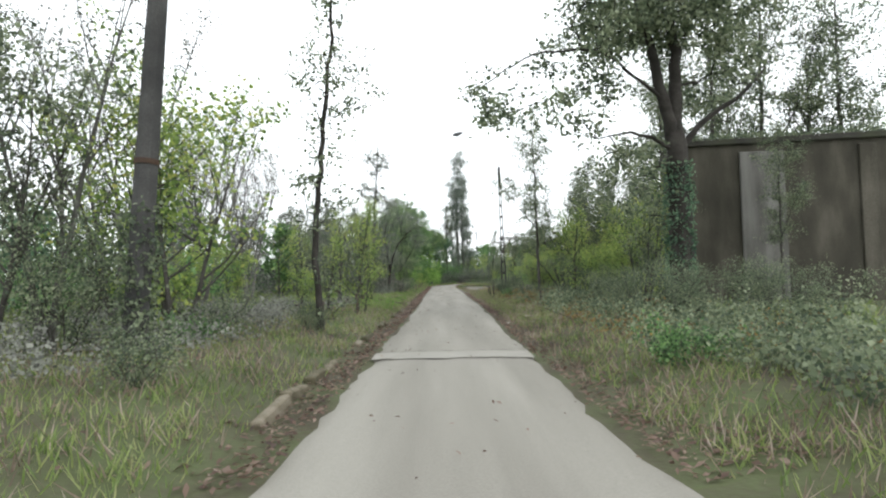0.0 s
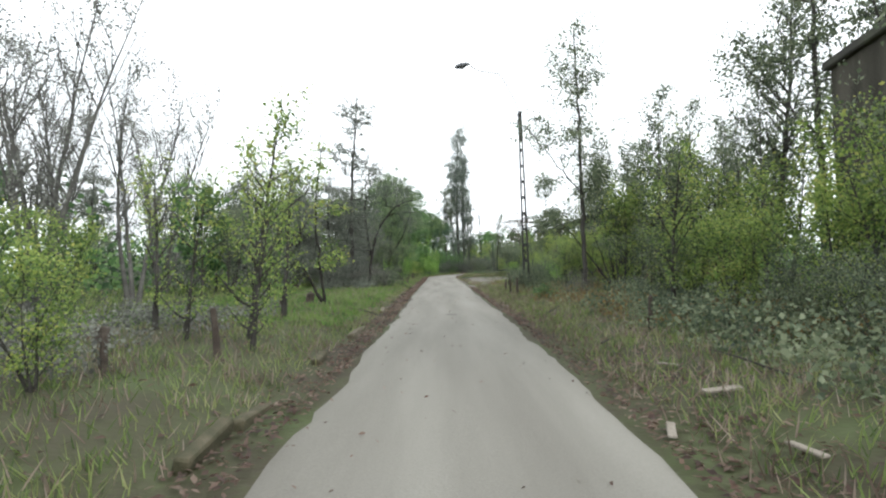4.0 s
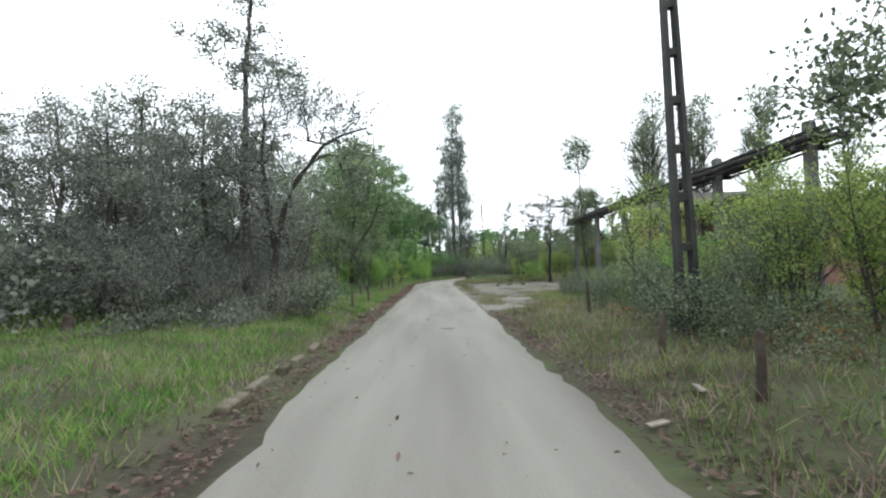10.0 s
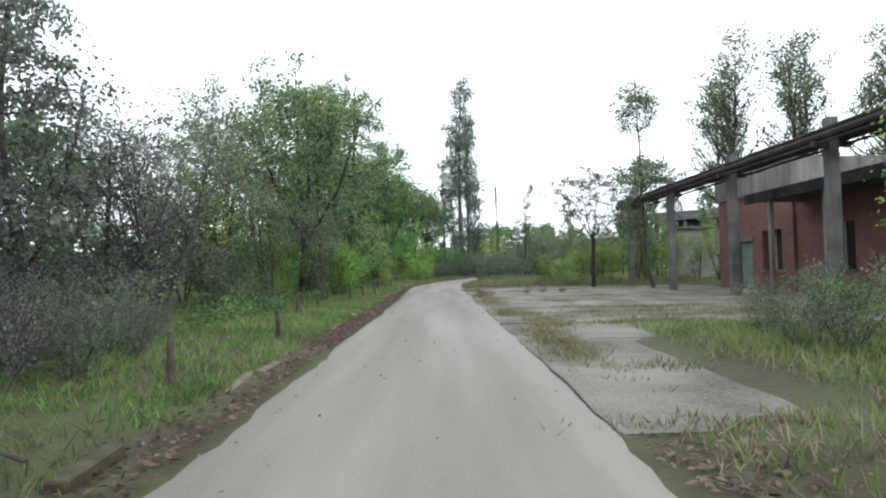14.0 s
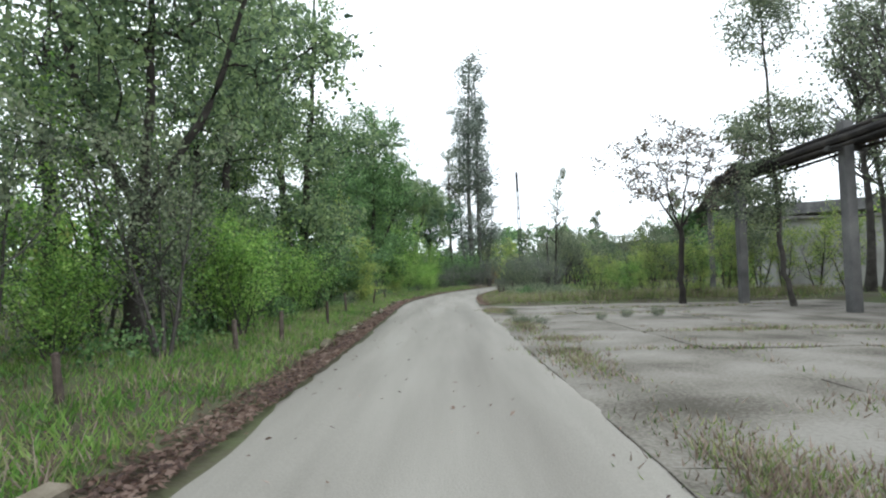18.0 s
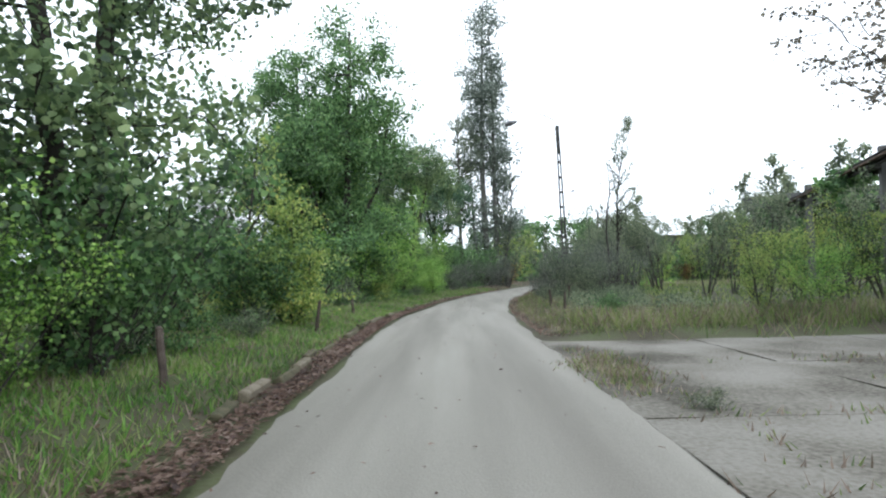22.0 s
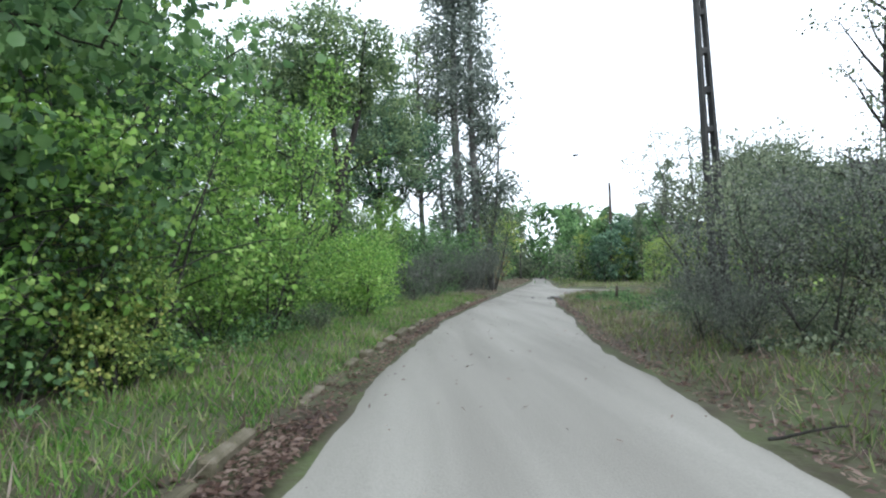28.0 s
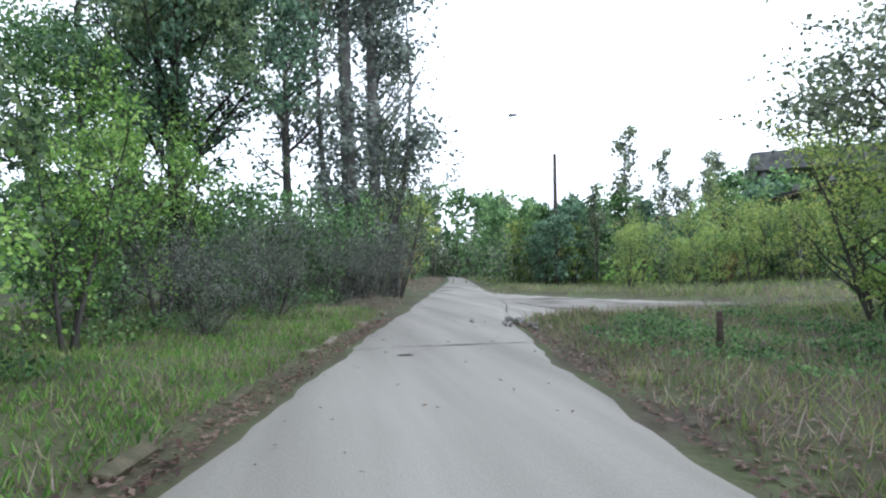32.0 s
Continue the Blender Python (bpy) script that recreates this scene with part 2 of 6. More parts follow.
def tube(points, radii, sides=7):
    """Verts and quads of a tapered tube along points, closed with a small tip."""
    pts = np.asarray(points, float)
    way = np.gradient(pts, axis=0)
    way /= np.linalg.norm(way, axis=1)[:, None] + 1e-9
    ref = np.where(np.abs(way[:, 2:3]) > 0.9, [[1.0, 0, 0]], [[0, 0, 1.0]])
    a = np.cross(way, ref)
    a /= np.linalg.norm(a, axis=1)[:, None] + 1e-9
    b = np.cross(way, a)
    ang = np.arange(sides) * 2 * math.pi / sides
    ring = np.cos(ang)[None, :, None] * a[:, None] + np.sin(ang)[None, :, None] * b[:, None]
    verts = (pts[:, None] + ring * np.asarray(radii)[:, None, None]).reshape(-1, 3)
    n = len(pts)
    i = np.arange(n - 1)[:, None] * sides
    j = np.arange(sides)[None]
    k = (j + 1) % sides
    faces = np.stack([i + j, i + k, i + sides + k, i + sides + j], -1).reshape(-1, 4)
    return verts, faces


def joined(pieces):
    verts, faces, at = [], [], 0
    for v, f in pieces:
        verts.append(v)
        faces.append(f + at)
        at += len(v)
    return np.concatenate(verts), np.concatenate(faces)


def leaf_cards(centres, size, r, droop=0.3, full=False):
    """Folded leaves at random turns: four-cornered, or with a rounder outline and a bent tip."""
    n = len(centres)
    out = r.normal(size=(n, 3))
    out[:, 2] -= droop
    out /= np.linalg.norm(out, axis=1)[:, None]
    side = np.cross(out, r.normal(size=(n, 3)))
    side /= np.linalg.norm(side, axis=1)[:, None] + 1e-9
    up = np.cross(side, out)
    s = (size * r.uniform(0.6, 1.25, n))[:, None]
    wide = r.uniform(0.32, 0.5, (n, 1))
    base, tip = centres, centres + out * s
    if full:
        low, high = centres + out * s * 0.22, centres + out * s * 0.68
        rim = [base, low + side * s * wide * 0.8 + up * s * 0.07, high + side * s * wide * 0.85 + up * s * 0.05, tip - up * s * 0.12,
               high - side * s * wide * 0.85 + up * s * 0.05, low - side * s * wide * 0.8 + up * s * 0.07]
        i = np.arange(n)[:, None] * 6
        return np.stack(rim, 1).reshape(-1, 3), np.concatenate([i + [0, 1, 2], i + [0, 2, 3], i + [0, 3, 4], i + [0, 4, 5]], 1).reshape(-1, 3)
    mid = centres + out * s * 0.45
    left, right = mid + side * s * wide + up * s * 0.12, mid - side * s * wide + up * s * 0.12
    verts = np.stack([base, left, tip, right], 1).reshape(-1, 3)
    i = np.arange(n)[:, None] * 4
    faces = np.concatenate([i + [0, 1, 2], i + [0, 2, 3]], 1).reshape(-1, 3)
    return verts, faces


def curve_points(start, way, length, r, n=6, bend=0.25, rise=0.0):
    p, d, out = np.array(start, float), np.array(way, float), []
    d /= np.linalg.norm(d)
    out.append(p.copy())
    for _ in range(n):
        d = d + r.normal(size=3) * bend / n ** 0.5 + np.array([0, 0, rise / n])
        d /= np.linalg.norm(d)
        p = p + d * length / n
        out.append(p.copy())
    return np.array(out)


def grown(label, category, leaf, bark, height, radius, leaves, leaf_size, seed, stems=1, clear=0.25, girth=0.0, up=0.5, limbs=26, twigs=4,
          profile=(0.5, 1.0, 0.85, 0.35), splay=0.05, fork=0.0, fuzz=0.22, name="tree", lean=(0, 0), bend=0.22, limb_rise=0.5, gather=0.0, full=False):
    """A tree or bush at the origin: tapered stems, limbs and twigs as wood, and a crown of single leaves along them."""
    r = np.random.default_rng(seed)
    girth = girth or height * 0.012 + 0.02
    trunk, tips = [], []
    k0 = max(1, int(round(fork * 12)))
    shape = np.array(profile)
    for s in range(stems):
        turn = s * 2.4 + r.uniform(0, 1)
        off = np.array([math.cos(turn), math.sin(turn), 0])
        way = np.array([lean[0], lean[1], 1.0]) + off * splay * (stems > 1) * r.uniform(0.6, 1.5)
        h = height * (1 if s == 0 else r.uniform(0.7, 0.97))
        axis = curve_points(off * girth * 0.9 * (stems > 1) + [0, 0, -0.15], way, h, r, 12, bend * 0.5, 0.15)
        f = np.linspace(0, 1, 13)
        if s == 0:
            bole = axis
        elif fork:
            k = max(1, int(round(fork * 12)))
            axis = curve_points(bole[k] - [0, 0, 0.3], way + off * splay * 1.5, h * (1 - fork), r, 12, bend * 0.6, 0.25)
        g = girth / (stems ** 0.35)
        if fork:
            g = girth if s == 0 else girth * 0.62
        rad = g * (1 - 0.93 * f ** 0.8)
        if fork and s == 0:
            rad[:k0 + 1] = np.maximum(rad[:k0 + 1], girth * 0.86)
        rad[0] *= 1.35
        wood = [tube(axis, rad, 8)] if name == "tree" and height > 5 else [tube(axis[::3], rad[::3], 5)]
        trunk.append(wood)
        for b in range(max(3, limbs // stems)):
            low = clear if s == 0 or not fork else 0.12
            u = low + (0.97 - low) * ((b + r.uniform(0, 1)) / max(3, limbs // stems)) ** 0.85
            k = u * 12
            i = min(11, int(k))
            at = axis[i] + (axis[i + 1] - axis[i]) * (k - i)
            w = np.interp((u - low) / (1 - low), np.linspace(0, 1, len(shape)), shape)
            ang = r.uniform(0, 2 * math.pi)
            d = np.array([math.cos(ang), math.sin(ang), up * r.uniform(0.6, 1.5)])
            length = radius * w * r.uniform(0.55, 1.12) * (1 + 0.35 * min(up, 2.5))
            limb = curve_points(at, d, length, r, 6, bend, limb_rise)
            base = max(0.006, min(g * (1 - 0.9 * u) * 0.6, 0.012 + length * 0.02))
            wood.append(tube(limb[::2], np.linspace(base, 0.005, 4), 4 if base > 0.02 else 3))
            tips.append(limb[2:])
            for _ in range(twigs):
                q = r.integers(1, 6)
                tw = curve_points(limb[q], (limb[q + 1] - limb[q]) / (length / 6) + r.normal(size=3) * 0.75, length * r.uniform(0.2, 0.5), r, 3, bend * 1.3, limb_rise)
                wood.append(tube(tw[[0, 1, 3]], [max(0.006, base * 0.4), max(0.005, base * 0.3), 0.003], 3))
                tips.append(tw[1:])
                tips.append(tw[1:])
    top = thing(name, Matrix(), label, category)
    for wood in trunk if name == "tree" else [sum(trunk, [])]:
        v, f = joined(wood)
        soup("trunk" if name == "tree" else "stem", v, f, bark, top, smooth=True)
    if leaves:
        nodes = np.concatenate(tips)
        pick = r.integers(0, len(nodes), leaves)
        if gather:
            weight = np.array([noise.noise(Vector(p * 0.9) + Vector((seed, 0, 0))) for p in nodes]) * gather + 1
            weight = np.clip(weight, 0.02, None)
            pick = r.choice(len(nodes), leaves, p=weight / weight.sum())
        v, f = leaf_cards(nodes[pick] + r.normal(size=(leaves, 3)) * fuzz * [1, 1, 0.8], leaf_size, r, full=full)
        v[:, 2] = np.maximum(v[:, 2], 0.03)
        soup("crown", v, f, LEAF[leaf], top)
    return top


def crowned(name, label, category, leaf, bark, stems, blobs, clusters, per, leaf_size, seed, spray=0.36, full=False, hollow=0.5, flat=0.65, twig=0.007, droop=0.3, lumps=0, lump=0.34):
    """A tree of a given figure: stems along control points, leaf sprays inside blobs (centre, half sizes), each fed by a branch from the nearest wood."""
    r = np.random.default_rng(seed)
    pts, up_from, rad, trunk = [], [], [], []
    for line, r0, r1 in stems:
        line = np.array(line, float)
        run = np.concatenate([[0], np.cumsum(np.linalg.norm(np.diff(line, axis=0), axis=1))])
        n = max(4, int(run[-1] / 0.35))
        t = np.linspace(0, run[-1], n)
        path = np.stack([np.interp(t, run, line[:, k]) for k in range(3)], 1)
        for _ in range(3):
            path[1:-1] = (path[:-2] + 2 * path[1:-1] + path[2:]) / 4
        path[1:-1] += r.normal(size=(n - 2, 3)) * 0.025
        width = np.linspace(r0, r1, n)
        if line[0][2] < 0.3:
            width[:2] *= (1.35, 1.12)
        trunk.append(tube(path, width, 9 if r0 > 0.1 else 6))
        first = -1 if not pts else int(np.argmin(np.linalg.norm(np.array(pts) - path[0], axis=1)))
        for i in range(n):
            up_from.append(first if i == 0 else len(pts) - 1)
            pts.append(path[i])
            rad.append(width[i])
    wood = len(pts)
    size = np.array([b[3] * b[4] * b[5] for b in blobs]) ** 0.7
    if lumps:
        made = []
        for k in r.choice(len(blobs), lumps, p=size / size.sum()):
            q = np.array(blobs[k][:6], float)
            d = r.normal(size=3)
            d /= np.linalg.norm(d)
            g = r.uniform(0.7, 1.3) * lump * q[3:].mean()
            made.append((*(q[:3] + d * q[3:] * r.uniform(0.4, 1.0)), g * 1.25, g * 1.25, g * 0.75))
        blobs, hollow = made, 0.1
        size = np.array([b[3] * b[4] * b[5] for b in blobs]) ** 0.7
    pick = r.choice(len(blobs), clusters, p=size / size.sum())
    u = r.normal(size=(clusters, 3))
    u /= np.linalg.norm(u, axis=1)[:, None]
    reach = (hollow ** 3 + (1 - hollow ** 3) * r.uniform(size=clusters)) ** (1 / 3)
    reach *= 1 + 0.3 * np.sin(u[:, 0] * 4 + pick) * np.sin(u[:, 1] * 5 + 2 * pick) + 0.15 * np.sin(u[:, 2] * 6 + pick)
    b = np.array([q[:6] for q in blobs], float)[pick]
    ends = b[:, :3] + u * b[:, 3:] * reach[:, None]
    ends[:, 2] = np.maximum(ends[:, 2], 0.15)
    start = np.array(pts)
    order = np.argsort([np.min(np.linalg.norm(start - e, axis=1)) for e in ends])
    store = np.zeros((wood + clusters * 14, 3))
    store[:wood] = start
    n_all, twigs, where = wood, [], []
    for e in ends[order]:
        d = np.linalg.norm(store[:n_all] - e, axis=1) + 0.9 * np.maximum(0, store[:n_all, 2] - e[2] + 0.1)
        d[0] += 5
        j = int(np.argmin(d))
        a = store[j]
        gap = np.linalg.norm(e - a)
        n = int(min(12, max(3, gap / 0.3)))
        bend = a + (e - a) * 0.5 + np.array([0, 0, 0.16 * gap]) + r.normal(size=3) * 0.10 * gap
        t = np.linspace(0, 1, n + 1)[1:, None]
        path = (1 - t) ** 2 * a + 2 * t * (1 - t) * bend + t ** 2 * e
        twigs.append((j, n_all, n))
        for i in range(n):
            store[n_all] = path[i]
            up_from.append(j if i == 0 else n_all - 1)
            n_all += 1
        where.append(path)
    load = np.zeros(n_all)
    for j, first, n in twigs:
        load[first + n - 1] += 1
    for i in range(n_all - 1, 0, -1):
        if up_from[i] >= 0:
            load[up_from[i]] += load[i]
    thick = np.concatenate([rad, twig * 0.6 + twig * 0.75 * load[wood:] ** 0.5])
    branches = []
    for j, first, n in twigs:
        idx = [j] + list(range(first, first + n))
        w = np.minimum(thick[idx], max(thick[j] * 0.85, twig))
        w[0] = w[1]
        w[-1] *= 0.4
        keep = idx if n < 6 else idx[::2] + ([idx[-1]] if n % 2 else [])
        branches.append(tube(store[keep], w[[idx.index(k) for k in keep]], 5 if w[0] > 0.03 else 3))
    top = thing(name, Matrix(), label, category)
    v, f = joined(trunk + branches)
    soup("trunk" if name == "tree" else "stem", v, f, bark, top, smooth=True)
    spots = []
    for path in where:
        k = max(4, int(per * r.uniform(0.4, 1.6)))
        on = path[np.minimum(len(path) - 1, (len(path) * r.uniform(0.35, 1.0, k) ** 0.6).astype(int))]
        spots.append(on + r.normal(size=(k, 3)) * spray * np.array([1, 1, flat]) * r.uniform(0.5, 1.1))
    c = np.concatenate(spots)
    v, f = leaf_cards(c, leaf_size, r, droop, full)
    v[:, 2] = np.maximum(v[:, 2], 0.03)
    soup("crown", v, f, LEAF[leaf], top)
    return top



def proto(*a, **k):
    """A pattern plant; its first use is the plant itself, moved into place."""
    return [grown(*a, **k), False]


def plant(pattern, x, y, size=1.0, turn=None, wide=1.0, label="", group=""):
    z = land(x, y) - 0.03
    turn = rng.uniform(0, 360) if turn is None else turn
    m = pose(x, y, z, 0, 0, turn) @ Matrix.Diagonal((size * wide, size * wide, size, 1))
    if not pattern[1]:
        pattern[1] = True
        ob = pattern[0]
        ob.matrix_basis = m
    else:
        ob = copy_thing(pattern[0], m)
        ob.matrix_basis = m
    return tagged(ob, label, group=group)


# ---- the lie of the land ----
ROAD_Y = [-30, 11, 26, 43, 54, 68, 82, 87, 90, 93, 97, 101, 106, 111, 117.5, 127, 138, 157, 172, 230]
ROAD_LEFT = [-1.1, -1.1, -1.05, -1.25, -1.3, -1.3, -1.55, -1.55, -1.3, -0.9, -0.4, 0.2, 1.15, 2.5, 4.3, 7.1, 10.3, 15.8, 19.4, 33]
ROAD_RIGHT = [1.7, 1.75, 2.05, 2.1, 2.25, 2.3, 2.3, 2.4, 2.5, 2.75, 3.25, 3.8, 5.0, 6.0, 7.6, 10.8, 13.3, 18.0, 21.4, 35]


def road_left(y):
    return np.interp(y, ROAD_Y, ROAD_LEFT)


def road_right(y):
    return np.interp(y, ROAD_Y, ROAD_RIGHT)


def smooth(a, b, v):
    v = np.clip((v - a) / (b - a), 0, 1)
    return v * v * (3 - 2 * v)


def wave(x, y):
    return (np.sin(x * 0.71 + 1.3 * np.sin(y * 0.23)) * np.sin(y * 0.53 + 0.7) + 0.6 * np.sin(x * 1.9 + y * 1.3) * np.sin(y * 1.7 - x * 0.6)) * 0.5


def cross_near(x):
    """Edge of the crossing road towards the start of the lane."""
    return 116.4 - 0.2 * (x - 8)


def cross_far(x):
    """Its other edge, flaring out where it meets the lane."""
    return np.where(x < 18.6, np.interp(x, [11.5, 14, 15.4, 17, 18.6], [131, 125, 122.6, 120, 118.4]), 118.4 - 0.2 * (x - 18.6))


def paved(x, y):
    """1 on the side yard and on the crossing, 0 off them."""
    yard = smooth(47.5, 49.5, y) * np.maximum(smooth(53.6, 54.6, y), smooth(4.7, 4.1, x)) * smooth(83.0, 81.5, y) * smooth(19, 17.5, x) * smooth(1.0, 1.6, x)
    crossing = smooth(-0.7, 0.2, y - cross_near(x)) * smooth(0.4, -0.5, y - cross_far(x)) * smooth(5.5, 7.5, x) * smooth(75, 74, x) * smooth(-2, -1, x - road_right(y))
    stub = smooth(127.0, 128, y) * smooth(134, 133, y) * smooth(2.4, 3.4, x) * smooth(11, 9, x)
    return np.maximum(np.maximum(yard, crossing), stub)


def land(x, y):
    """Height of the ground at a place."""
    x, y = np.asarray(x, float), np.asarray(y, float)
    off = np.maximum(road_left(y) - 0.45 - x, x - road_right(y) - 0.15)
    rise = smooth(0.0, 1.3, off)
    far = smooth(6, 40, off)
    z = -0.035 + rise * (0.20 + 0.07 * wave(x, y)) + far * (0.25 + 0.3 * wave(x * 0.2, y * 0.2))
    out = z * (1 - paved(x, y)) + -0.05 * paved(x, y)
    return out if out.ndim else float(out)


def sheet_lines(lo, hi, step, far):
    near = np.arange(lo, hi + step / 2, step)
    grow = np.cumsum(step * 1.5 ** np.arange(1, 22))
    grow = grow[grow < far]
    return np.concatenate([lo - grow[::-1], near, hi + grow])


gx, gy = sheet_lines(-34, 40, 0.55, 2500), sheet_lines(-12, 175, 0.75, 2500)
X, Y = np.meshgrid(gx, gy)
V = np.stack([X, Y, land(X, Y)], -1).reshape(-1, 3)
nx = len(gx)
q = (np.arange(len(gy) - 1)[:, None] * nx + np.arange(nx - 1)[None]).ravel()
tagged(soup("ground", V, np.stack([q, q + 1, q + nx + 1, q + nx], 1), SOIL, smooth=True), "brown earth with moss, dead leaves and thin grass", "ground", kind="structure")

# the road: one worn strip with ragged edges and a slight crown
ys = np.arange(-14, 184, 0.35)
r = np.random.default_rng(3)
cols = np.linspace(0, 1, 13)
rag = lambda s: 0.07 * np.sin(ys * 1.1 + s) * np.sin(ys * 0.37 + 2 * s) + r.normal(size=len(ys)) * 0.025
edge_l, edge_r = road_left(ys) + rag(0.3), road_right(ys) + rag(1.7)
RX = edge_l[:, None] + (edge_r - edge_l)[:, None] * cols[None]
RZ = 0.02 * (1 - (2 * cols[None] - 1) ** 2) + 0.008 * wave(RX * 1.5, ys[:, None] * 0.8)
RZ[:, 0] -= 0.05
RZ[:, -1] -= 0.05
V = np.stack([RX, np.repeat(ys[:, None], 13, 1), RZ], -1).reshape(-1, 3)
q = (np.arange(len(ys) - 1)[:, None] * 13 + np.arange(12)[None]).ravel()
road = tagged(soup("road", V, np.stack([q, q + 1, q + 14, q + 13], 1), ASPHALT, smooth=True), "narrow pale worn asphalt lane with crumbling edges", "road", kind="structure")


def lane_strip(y0, y1, name, mat, lift, label):
    """A band across the lane: a patch or an open joint."""
    n = 14
    xs = np.linspace(0.02, 0.98, n)
    rr = np.random.default_rng(int(y0 * 10))
    top, bottom = [], []
    for u in xs:
        a, b = y0 + rr.normal() * 0.025, y1 + rr.normal() * 0.025
        for yy, store in ((a, bottom), (b, top)):
            x = road_left(yy) + (road_right(yy) - road_left(yy)) * u
            store.append((x, yy, 0.02 * (1 - (2 * u - 1) ** 2) + 0.008 * float(wave(x * 1.5, yy * 0.8)) + lift))
    v = np.array(bottom + top)
    i = np.arange(n - 1)
    soup(name, v, np.stack([i, i + 1, i + n + 1, i + n], 1), mat, road, label)


TAR = material("dark_open_joint", [(0.03, 0.027, 0.022), (0.08, 0.07, 0.055)], 4.0, 0.95, 0.4)
PATCH = material("pale_concrete_patch", [(0.20, 0.192, 0.168), (0.30, 0.288, 0.255)], 1.0, 0.9, 0.4, 40.0)
lane_strip(9.55, 10.35, "patch", PATCH, 0.012, "pale concrete strip across the lane")
for y0 in (9.45, 10.42, 112.8, 121.5, 126.0):
    lane_strip(y0, y0 + 0.03, "joint", TAR, 0.012, "dark open joint")
# worn spots on the lane
for i, (x, y, s) in enumerate([(0.75, 43.6, 0.10), (0.5, 27.0, 0.12), (0.7, 33.6, 0.1), (2.3, 104.2, 0.06), (9.6, 134.0, 0.5), (11.2, 139.0, 0.6), (3.9, 112.0, 0.09)]):
    rr = np.random.default_rng(i)
    a = np.linspace(0, 2 * math.pi, 11)[:-1]
    rad = s * rr.uniform(0.5, 1.2, 10)
    v = np.concatenate([[[x, y, 0.035]], np.stack([x + 1.5 * rad * np.cos(a), y + rad * np.sin(a), np.full(10, 0.032)], 1)])
    k = np.arange(10)
    soup("pothole", v, np.stack([0 * k, k + 1, (k + 1) % 10 + 1], 1), TAR, road, "small dark broken spot")


# ---- plant patterns ----
ASPEN_A = proto("slender young aspen with sparse fluttering leaves", "tree", "olive", BARK_DARK, 10, 1.5, 3600, 0.085, 11, clear=0.06, girth=0.10, up=1.2, limbs=42, twigs=3, profile=(0.8, 1.0, 0.7, 0.25), fuzz=0.12)
ASPEN_B = proto("slender leafy birch with a thin straight stem", "tree", "olive", BARK_PALE, 9, 1.5, 3000, 0.09, 12, girth=0.085, clear=0.18, up=1.1, limbs=34, twigs=4, profile=(0.7, 1.0, 0.8, 0.3), fuzz=0.15)
BIRCH = proto("half-bare grey birch with thin ascending branches", "tree", "grey", BARK_PALE, 11, 2.0, 3600, 0.085, 13, stems=3, splay=0.16, clear=0.25, up=1.7, limbs=42, twigs=4, fuzz=0.14, gather=1.5)
SAPLING = proto("small sapling with a dark stem and yellow-green leaves", "tree", "yellow", BARK, 4.6, 1.1, 1100, 0.08, 14, clear=0.08, up=0.8, limbs=20, twigs=3, fuzz=0.12)
BROAD_A = proto("broad green tree with a dense leafy crown", "tree", "green", BARK_DARK, 10, 3.4, 14000, 0.16, 21, stems=3, splay=0.3, fork=0.3, clear=0.1, girth=0.24, up=0.55, limbs=56, twigs=8, profile=(0.7, 1.0, 0.95, 0.5), fuzz=0.14, gather=2.0)
BROAD_B = proto("tall leafy tree with forked dark limbs", "tree", "dark", BARK_DARK, 12, 3.6, 13500, 0.155, 22, stems=2, splay=0.22, fork=0.3, clear=0.07, girth=0.17, up=0.6, limbs=64, twigs=8, profile=(0.8, 1.0, 0.9, 0.45), fuzz=0.15, gather=2.2)
POPLAR = [crowned("tree", "very tall narrow poplar with several bare grey stems", "tree", "poplar", BARK_PALE,
    [([(0, 0, -0.2), (-0.3, 0, 5), (-0.5, 0, 12), (-0.4, 0, 20), (0, 0, 30)], 0.36, 0.05), ([(0.5, 0, -0.2), (0.7, 0, 5), (0.6, 0.2, 12), (0.7, 0.2, 19), (0.5, 0, 27)], 0.30, 0.05), ([(-0.4, 0.2, -0.2), (-1.3, 0.3, 5), (-1.6, 0.3, 11), (-1.4, 0, 17)], 0.16, 0.04), ([(0.8, 0, 0.5), (1.9, -0.2, 5), (2.2, -0.2, 9), (2.1, 0, 13)], 0.14, 0.03)],
    [(0, 0, 27, 1.7, 1.7, 4.2), (-0.2, 0, 21, 2.3, 2.2, 4.6), (0, 0, 16, 2.4, 2.2, 4.0), (-1.2, 0, 13.5, 1.7, 1.9, 4.2), (1.4, 0, 13, 1.5, 1.9, 3.4), (1.5, -0.2, 7.2, 1.9, 2.2, 2.6), (-1.2, 0, 7.0, 1.6, 2.2, 3.0), (0.2, 0, 3.2, 2.4, 2.4, 1.6)], 1500, 15, 0.2, 332, spray=0.4, flat=1.2, full=True, lumps=300, lump=0.3, twig=0.008), False]
AIRY = proto("airy young tree of fresh green leaves", "tree", "bright", BARK, 6, 2.0, 4800, 0.085, 15, stems=3, splay=0.2, clear=0.1, up=0.7, limbs=40, twigs=4, fuzz=0.13, gather=1.6)
AIRY_D = proto("airy olive tree with several thin stems", "tree", "olive", BARK, 6, 2.1, 3600, 0.10, 16, stems=4, splay=0.25, clear=0.15, up=0.8, limbs=40, twigs=4, fuzz=0.12, gather=1.7)
